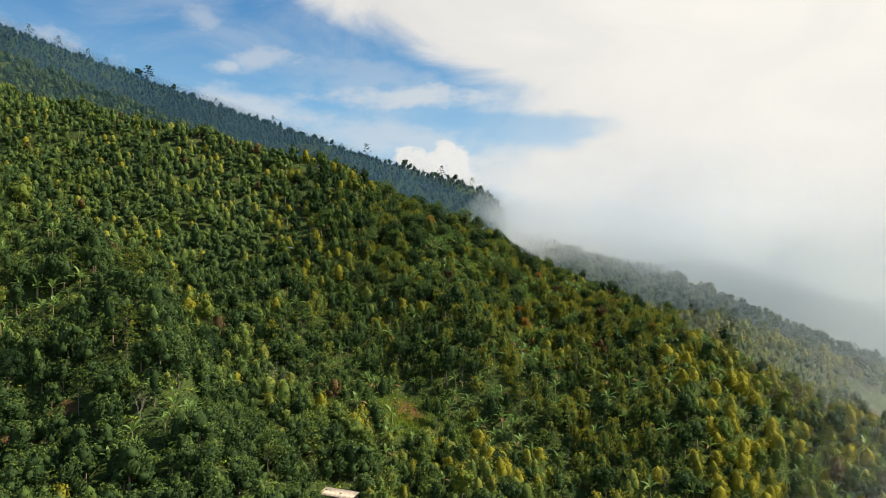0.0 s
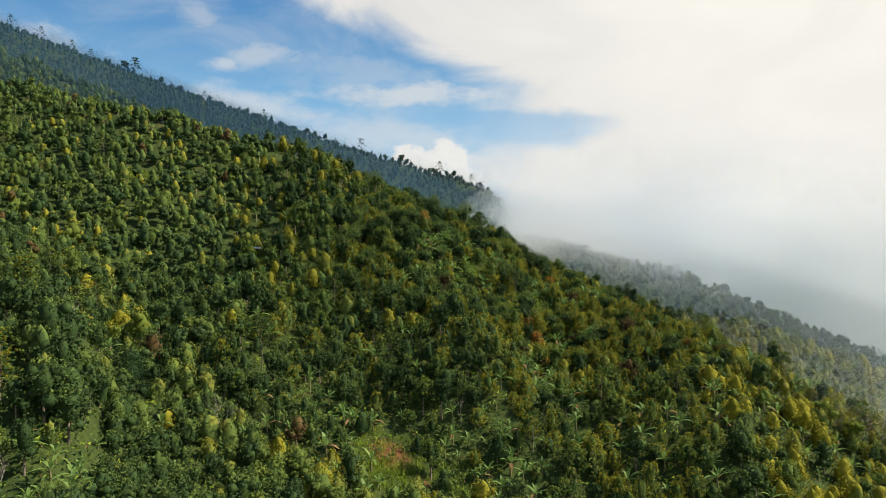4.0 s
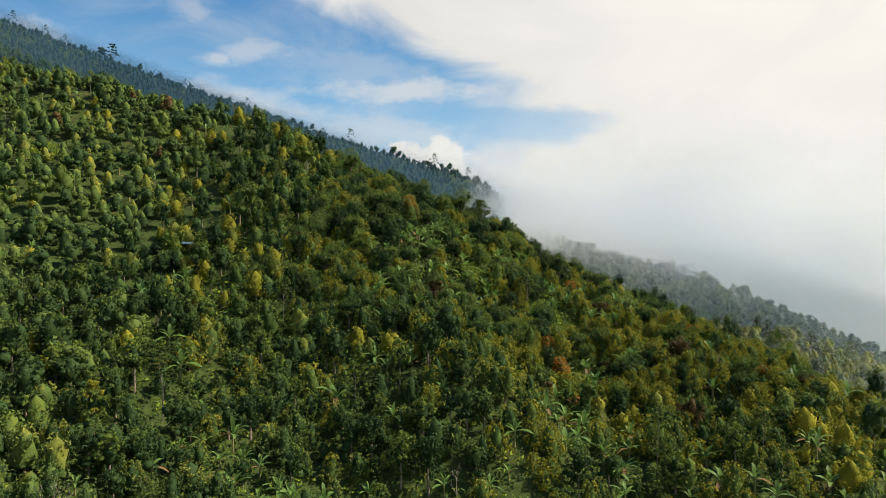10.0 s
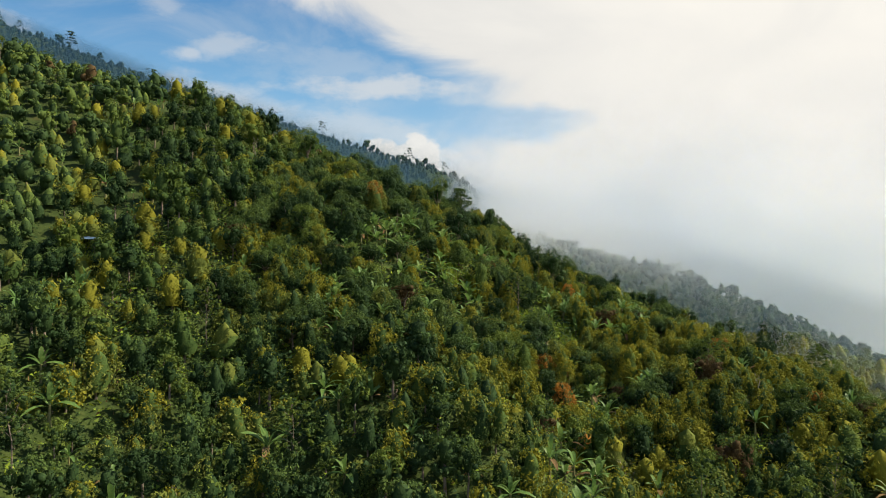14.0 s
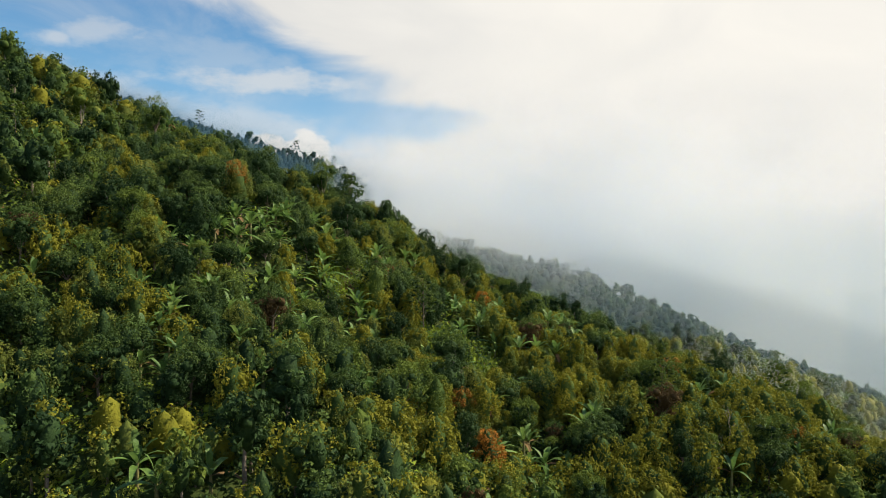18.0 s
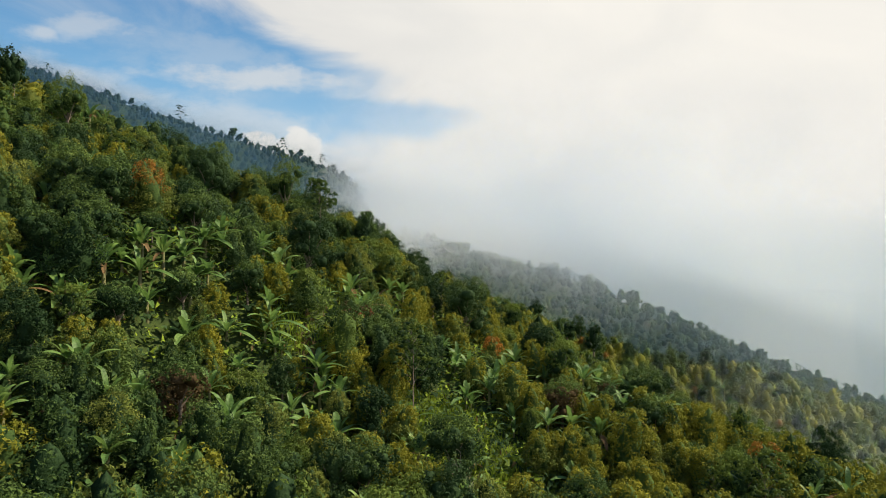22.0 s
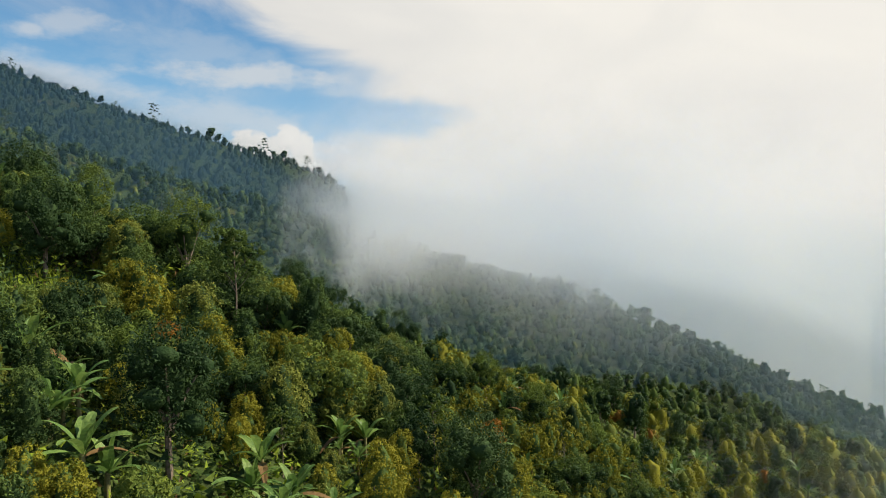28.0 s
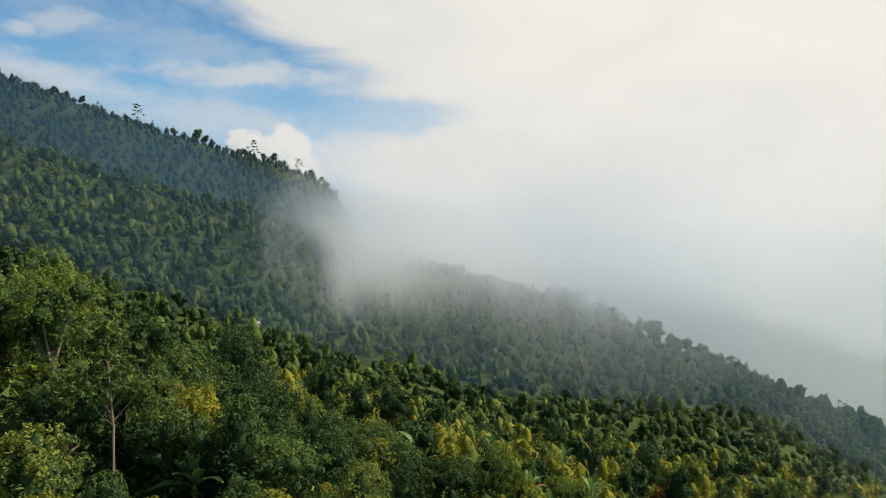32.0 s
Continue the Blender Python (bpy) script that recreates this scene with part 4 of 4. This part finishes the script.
# the spur across the valley
xy = scatter(rng, -400, 480, 480, 665, 6.2)
c = np.array(SPURS[3][0], float)
xy = xy[(xy[:, 1] < np.interp(xy[:, 0], c[:, 0], c[:, 1]) + 10) & (xy[:, 0] > -0.66 * xy[:, 1] - 8)]
hazy = wood_protos(rng, 20, 0.80, (6, 4), True, 6, 2)
u = rng.uniform(0, 1, len(xy))
kinds = np.where(u < 0.8, N_CLOVE + rng.integers(0, 6, len(xy)), np.where(u < 0.97, rng.integers(0, 4, len(xy)), I_TIER))
wood("hazy_wood", "hazy mixed wood on the spur across the valley", xy, hazy, 0.7, 1.65, kinds=kinds, sink=1.2)
# the valley between
xy = scatter(rng, -30, 300, 345, 482, 5.4)
xy = xy[(ground(xy[:, 0], xy[:, 1]) > -60) & ~((xy[:, 0] < 130) & (xy[:, 1] < 358))]
wood("valley_wood", "hazy green wood in the valley between the spurs", xy, wood_protos(rng, 150, 0.46, (6, 5), False, 6, 2), 0.9, 1.6, 0.0, 0.0, sink=0.6, gloom=0.1)
# the far high ridge, its cloud shade put into the leaf colour
xy = scatter(rng, -660, 330, 720, 1000, 6.6)
c = np.array(SPURS[4][0], float)
xy = xy[(xy[:, 1] < np.interp(xy[:, 0], c[:, 0], c[:, 1]) + 10) & (ground(xy[:, 0], xy[:, 1]) > 30)]
ridge = [broadleaf_arrays(rng, rng.uniform(6.2, 8.0), rng.uniform(1.9, 2.7), 12, 0.9, SH_, tip, 0.25, (5, 3), 2, False, True)[1] for tip in (SH_, SH_, SH_, D_)]
wood("ridge_wood", "wood on the far high ridge, leaves coloured dark for cloud shade", xy, ridge, 1.0, 1.7, kinds=rng.integers(0, 4, len(xy)), sink=4.5)


# low growth between the trees
def clump_arrays(rng, count, size, height, main, tip):
    P = np.stack([rng.normal(0, 0.45, count), rng.normal(0, 0.45, count), rng.uniform(0.05, height, count)], -1)
    N = unit(P * np.array([1, 1, 0.5]) + np.array([0, 0, 0.5]))
    return leaves(rng, P, N, size, np.where(rng.uniform(0, 1, count) < 0.3, tip, main), 0.3)


def blade_arrays(rng, count, height):
    """A tuft of grass blades."""
    foot = rng.normal(0, 0.22, (count, 2))
    a = rng.uniform(0, 6.28, count)
    h = height * rng.uniform(0.6, 1.2, count)
    lean = rng.normal(0, 0.25, (count, 2)) * h[:, None]
    side = np.stack([np.cos(a), np.sin(a)], -1) * 0.05
    z = np.zeros((count, 1))
    V = np.stack([np.hstack([foot - side, z]), np.hstack([foot + side, z]), np.hstack([foot + lean + side * 0.4, h[:, None]]), np.hstack([foot + lean - side * 0.4, h[:, None]])], 1).reshape(-1, 3)
    return V, np.arange(4 * count).reshape(count, 4), np.full(count, GR_)


xy = np.concatenate([scatter(rng, -40, 95, 205, 325, 1.1), scatter(rng, -110, 110, 98, 205, 1.9), scatter(rng, 95, 165, 285, 350, 1.5)])
protos = [clump_arrays(rng, 14, 0.40, 1.0, G_, L_), clump_arrays(rng, 14, 0.34, 0.7, GR_, G_), clump_arrays(rng, 13, 0.40, 1.2, D_, G_), clump_arrays(rng, 12, 0.34, 0.6, GR_, WI_)]
arrays = spread(protos, rng.integers(0, 4, len(xy)), xy, np.stack([rng.uniform(0.8, 1.8, len(xy))] * 2, -1), rng.uniform(0, 6.28, len(xy)), 0.05)
tagged(new("undergrowth", quad_mesh("undergrowth", arrays[0], arrays[1], CANOPY, arrays[2])), "low green shrubs and ferns between the trees", "undergrowth", "", "stuff")
xy = np.concatenate([scatter(rng, x - r - 1, x + r + 1, y - r - 1, y + r + 1, 0.75) for x, y, r in GLADES if y > 140])
protos = [blade_arrays(rng, 9, 0.5), blade_arrays(rng, 8, 0.7), blade_arrays(rng, 10, 0.35)]
arrays = spread(protos, rng.integers(0, 3, len(xy)), xy, np.stack([rng.uniform(0.7, 1.4, len(xy))] * 2, -1), rng.uniform(0, 6.28, len(xy)), 0.03)
tagged(new("grass", quad_mesh("grass", arrays[0], arrays[1], CANOPY, arrays[2])), "bright green grass in the clearings", "grass", "", "stuff")


# ---------------------------------------------------------------- single trees and plants
def thing(name, label, category, group=""):
    ob = new(name)
    ob.empty_display_size = 0.5
    return tagged(ob, label, category, group)


def clove_tree(rng, H, R, main, tip, flush, label):
    t = thing("clove_tree", label, "tree", "clove trees on the slope")
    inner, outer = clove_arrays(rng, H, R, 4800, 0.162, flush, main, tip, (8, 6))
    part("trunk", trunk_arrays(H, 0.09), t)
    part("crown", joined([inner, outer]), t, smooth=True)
    return t


def broadleaf_tree(rng, H, R, main, tip, flush, label, count=1200):
    t = thing("broadleaf_tree", label, "tree", "broadleaved trees on the slope")
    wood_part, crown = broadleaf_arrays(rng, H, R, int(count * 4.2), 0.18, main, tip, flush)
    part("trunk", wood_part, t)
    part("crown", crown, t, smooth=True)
    return t


def tiered_tree(rng, H, R, main, tip, label, low=0.45, tiers=6, count=1000):
    t = thing("tiered_tree", label, "tree")
    wood_part, crown = tiered_arrays(rng, H, R, int(count * 3.0), 0.20, main, tip, tiers, low)
    part("trunk", wood_part, t)
    part("crown", crown, t, smooth=True)
    return t


def bare_tree(rng, H, label):
    t = thing("bare_tree", label, "tree")
    part("trunk", bare_arrays(rng, H, 0.42, 4), t)
    return t


def banana_plant(rng, H, count, label="banana plant with broad torn green leaves on a slope"):
    t = thing("banana_plant", label, "banana plant", "banana plants on the slope")
    stem, blades = banana_arrays(rng, H, count, 7)
    part("stem", stem, t, smooth=True)
    for b in blades:
        part("leaf", b, t, "withered brown leaf" if b[2][0] == WI_ else "")
    return t


def place(t, x, y, turn=0.0, size=1.0, sink=0.12):
    t.matrix_basis = pose(x, y, float(ground(x, y)) - sink, 0, 0, turn) @ Matrix.Scale(size, 4)
    return t


firsts = {}
for k in range(N_CLOVE):
    main, tip, flush, label = CLOVES[k // 2]
    firsts[k] = lambda r, a=(main, tip, flush, label): clove_tree(r, r.uniform(4.6, 6.2), r.uniform(1.55, 2.05), *a)
for k in range(N_BROAD):
    main, tip, flush, label = BROADS[k // 2]
    firsts[N_CLOVE + k] = lambda r, a=(main, tip, flush, label): broadleaf_tree(r, r.uniform(5.6, 7.2), r.uniform(1.9, 2.5), *a, 1000)
for k in range(N_BANANA):
    firsts[I_BANANA + k] = lambda r, c=8 + k: banana_plant(r, r.uniform(1.5, 2.3), c)
firsts[I_TIER] = lambda r: tiered_tree(r, 9.0, 2.4, L_, G_, "tall slim tree with flat leafy tiers")
firsts[I_BARE] = lambda r: bare_tree(r, 6.0, "leafless grey tree among green trees")

x0, x1, y0, y1 = NEAR
xy = scatter(rng, x0, x1, y0, y1, 2.9)
xy = xy[in_near(xy) & open_ground(xy) & off_heroes(xy)]
kinds = choose(rng, xy, 0.55, 0.20)
# cloves past the nearest three hundred are joined
rank = np.where(kinds < N_CLOVE, np.hypot((xy[:, 0] - 18) * 0.9, xy[:, 1] - 258), 0.0)
rest = (kinds < N_CLOVE) & (rank > np.sort(rank[kinds < N_CLOVE])[296])
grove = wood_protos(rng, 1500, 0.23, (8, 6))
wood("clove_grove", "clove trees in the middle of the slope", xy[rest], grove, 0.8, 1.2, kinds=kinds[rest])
fruit = (kinds >= I_BANANA) & (kinds < I_TIER)
rank = np.where(fruit, np.hypot((xy[:, 0] - 18) * 0.9, xy[:, 1] - 258), 0.0)
spare = fruit & (rank > np.sort(rank[fruit])[165])
wood("banana_grove", "banana plants with broad leaves between the clove trees", xy[spare], grove, 0.8, 1.1, kinds=kinds[spare])
rest = rest | spare
xy, kinds = xy[~rest], kinds[~rest]
made = {}
room = 1 - 0.28 * nearness(xy, BANANA_SPOTS)
for (x, y), kind, free in zip(xy.tolist(), kinds.tolist(), room.tolist()):
    turn, size = rng.uniform(0, 360), rng.uniform(0.62, 0.92) if rng.uniform() < 0.5 else rng.uniform(0.88, 1.22)
    size = rng.uniform(0.95, 1.25) if I_BANANA <= kind < I_TIER else size * free
    if kind not in made:
        made[kind] = place(firsts[kind](rng), x, y, turn, 1.0)
    else:
        first = made[kind]
        copy_thing(first, pose(x, y, float(ground(x, y)) - 0.12, 0, 0, turn) @ Matrix.Scale(size, 4))
    if kind in (I_BANANA, I_BANANA + 1, I_BANANA + 2):
        for _ in range(1 if rng.uniform() < 0.7 else 0):
            bx, by = x + rng.uniform(-1.9, 1.9), y + rng.uniform(-1.9, 1.9)
            copy_thing(made[kind], pose(bx, by, float(ground(bx, by)) - 0.12, 0, 0, rng.uniform(0, 360)) @ Matrix.Scale(rng.uniform(0.65, 1.1), 4))

for kind, x, y, H, R in HEROES:
    if kind == "slender":
        t = tiered_tree(rng, H, R, G_, G_, "tall slender dark tree with a flat crown on the crest", 0.62, 5, 2000)
    elif kind == "light":
        t = broadleaf_tree(rng, H, R, G_, L_, 0.5, "mid-green feathery tree standing on the crest", 1400)
    elif kind == "dark":
        t = broadleaf_tree(rng, H, R, D_, D_, 0.2, "large dark round tree on the crest of the slope", 1500)
    elif kind in ("orange", "gold", "rust"):
        main, tip = {"orange": (O_, O_), "gold": (Y_, L_), "rust": (OL_, O_)}[kind]
        t = clove_tree(rng, H, R, main, tip, 0.5, {"orange": "small bright orange-leaved tree", "gold": "tall yellow-leaved clove tree", "rust": "rust-brown clove tree with green leaves"}[kind])
    elif kind == "red":
        t = thing("shrub", "dark red leafy shrub among banana plants", "shrub")
        part("foliage", shrub_arrays(rng, H, R, 900, 0.2, R_, B_, 0.4), t)
    elif kind == "bare":
        t = bare_tree(rng, H, "leafless grey tree with forked twigs")
    elif kind == "brown":
        t = broadleaf_tree(rng, H, R, B_, G_, 0.1, "half-dead brown leafy tree", 800)
    elif kind == "lime":
        t = tiered_tree(rng, H, R, L_, Y_, "bright lime green tree with leafy tiers", 0.25, 8, 1500)
    else:
        t = tiered_tree(rng, H, R, G_, L_, "tall tree with a bare brown trunk", 0.55, 5, 1100)
    place(t, x, y, rng.uniform(0, 360))

# lone trees along the crest of the far ridge
c = np.array(SPURS[4][0], float)
crest_firsts = [place(tiered_tree(rng, 9.0, 3.4, D_, G_, "lone dark tree on the far crest", 0.35, 4, 120), -450, 953, 0, 1.9),
                place(broadleaf_tree(rng, 7.0, 2.6, D_, D_, 0.1, "round dark tree on the far crest", 130), -358, 950, 0, 1.7)]
crest_firsts[0]["group"] = crest_firsts[1]["group"] = "trees along the far crest"
for x, size, kind in [(-404, 1.5, 0), (-414, 1.5, 1), (-398, 1.3, 0), (-480, 0.9, 0), (-520, 1.1, 0), (-556, 1.0, 0), (-88, 0.9, 0), (-44, 1.0, 1), (-38, 0.8, 1), (-8, 0.7, 1), (-2, 0.9, 0), (6, 0.75, 1), (14, 0.8, 1), (34, 0.7, 0), (44, 0.8, 1), (52, 0.7, 1), (-150, 0.8, 1), (-168, 0.7, 1), (-205, 0.7, 0), (-130, 0.7, 1), (-118, 0.6, 0), (-62, 0.6, 1), (-240, 0.7, 1), (-290, 0.6, 0), (64, 0.7, 1), (70, 0.7, 0)]:
    y = float(np.interp(x, c[:, 0], c[:, 1])) - rng.uniform(0, 4)
    copy_thing(crest_firsts[kind], pose(x, y, float(ground(x, y)) - 0.2, 0, 0, rng.uniform(0, 360)) @ Matrix.Scale(size * rng.uniform(0.85, 1.1), 4))


# ---------------------------------------------------------------- shelters
TARP = plain_material("blue_tarp", (0.05, 0.10, 0.17), (0.09, 0.15, 0.22), 2.0, 0.75, 0.0, 0.2)
POLE = plain_material("bamboo", (0.22, 0.17, 0.09), (0.38, 0.30, 0.17), 8.0)
SHEET = plain_material("weathered_sheet", (0.26, 0.19, 0.13), (0.66, 0.58, 0.46), 1.1, 0.7, 0.0, 0.4)
PLANK = plain_material("grey_plank", (0.16, 0.13, 0.10), (0.32, 0.27, 0.21), 5.0)
WHITE = plain_material("white_wall", (0.55, 0.55, 0.52), (0.75, 0.75, 0.72), 2.0)


def boxed(name, size, at, mat, parent, turn=(0, 0, 0), bevel=0.01):
    bm = bmesh.new()
    bmesh.ops.create_cube(bm, size=1.0)
    bmesh.ops.scale(bm, vec=size, verts=bm.verts)
    bmesh.ops.bevel(bm, geom=bm.edges[:], offset=bevel, segments=1, affect="EDGES")
    me = bpy.data.meshes.new(name)
    bm.to_mesh(me)
    bm.free()
    me.materials.append(mat)
    ob = new(name, me)
    ob.matrix_basis = pose(*at, *turn)
    ob.parent = parent
    return ob


def corrugated(name, width, length, at, turn, mat, parent, waves=9):
    """A wavy roofing sheet with thickness."""
    u = np.linspace(-0.5, 0.5, waves * 4 + 1)
    rows = []
    for lift in (0.0, -0.012):
        for v in (-0.5, 0.0, 0.5):
            rows.append(np.stack([u * width, np.full_like(u, v * length), 0.025 * np.sin(u * waves * 2 * np.pi) + lift - 0.02 * (v == 0)], -1))
    n = len(u)
    k = np.arange(n - 1)
    Q = []
    for base, flip in ((0, False), (3 * n, True)):
        for r in range(2):
            q = np.stack([base + r * n + k, base + r * n + k + 1, base + (r + 1) * n + k + 1, base + (r + 1) * n + k], -1)
            Q.append(q[:, ::-1] if flip else q)
    for r in (0, 2):
        Q.append(np.stack([r * n + k, 3 * n + r * n + k, 3 * n + r * n + k + 1, r * n + k + 1], -1))
    ob = new(name, quad_mesh(name, np.concatenate(rows), np.concatenate(Q), mat, None, True))
    ob.matrix_basis = pose(*at, *turn)
    ob.parent = parent
    return ob


def tarp_shelter(x, y, turn):
    t = thing("field_shelter", "small field shelter with a faded blue tarpaulin roof", "shelter")
    for px in (-1.3, 1.3):
        for py in (-0.9, 0.9):
            h = 2.3 if py > 0 else 1.9
            bm_arrays = tube([(px, py, -0.6), (px + 0.02, py, h * 0.5), (px, py, h)], [0.05, 0.045, 0.04], 7, 0)
            ob = new("post", quad_mesh("post", bm_arrays[0], bm_arrays[1], POLE, None, True))
            ob.parent = t
    u, v = np.meshgrid(np.linspace(-1.7, 1.7, 13), np.linspace(-1.3, 1.3, 9), indexing="ij")
    z = 2.12 + 0.16 * v + 0.05 * np.sin(u * 3.1) * np.cos(v * 2.3) - 0.07 * np.abs(u) ** 1.5
    V = np.concatenate([np.stack([u, v, z], -1).reshape(-1, 3), np.stack([u, v, z - 0.015], -1).reshape(-1, 3)])
    k, j = np.meshgrid(np.arange(12), np.arange(8), indexing="ij")
    q = np.stack([k * 9 + j, (k + 1) * 9 + j, (k + 1) * 9 + j + 1, k * 9 + j + 1], -1).reshape(-1, 4)
    roof = new("tarpaulin", quad_mesh("tarpaulin", V, np.concatenate([q, q[:, ::-1] + 117]), TARP, None, True))
    roof.parent = t
    boxed("bench", (2.2, 0.5, 0.06), (0, 0.4, 0.5), PLANK, t)
    return place(t, x, y, turn, 1.0, 0.0)


def drying_shed(x, y, turn):
    t = thing("shed", "low shed with a pale weathered sheet roof", "shed")
    for px in (-3.2, 0.0, 3.2):
        for py in (-1.1, 1.1):
            boxed("post", (0.12, 0.12, 2.6 if py > 0 else 2.2), (px, py, 0.7 if py > 0 else 0.5), PLANK, t)
    for k in range(7):
        corrugated("roof_sheet", 1.08, 3.1, (-3.2 + 1.04 * k, 0, 1.95 + 0.012 * (k % 2)), (8, 0, 0), SHEET, t)
    for k in range(12):
        boxed("wall_plank", (0.5, 0.04, 1.5), (-3.0 + 0.54 * k, 1.16, 0.8), PLANK, t)
    return place(t, x, y, turn, 1.0, 0.0)


def white_hut(x, y, turn):
    t = thing("hut", "tiny white hut among hazy trees", "hut")
    boxed("wall", (3.2, 2.6, 2.6), (0, 0, 0.9), WHITE, t)
    for side in (-1, 1):
        boxed("roof", (3.8, 1.75, 0.08), (0, side * 0.78, 2.6), SHEET, t, (side * -28, 0, 0))
    boxed("door", (0.8, 0.06, 1.8), (0.3, -1.32, 0.7), PLANK, t)
    return place(t, x, y, turn, 1.0, 0.0)


tarp_shelter(-50.6, 233.0, 8)
drying_shed(-19.3, 132.5, -24)
white_hut(12.0, 520.0, 10)
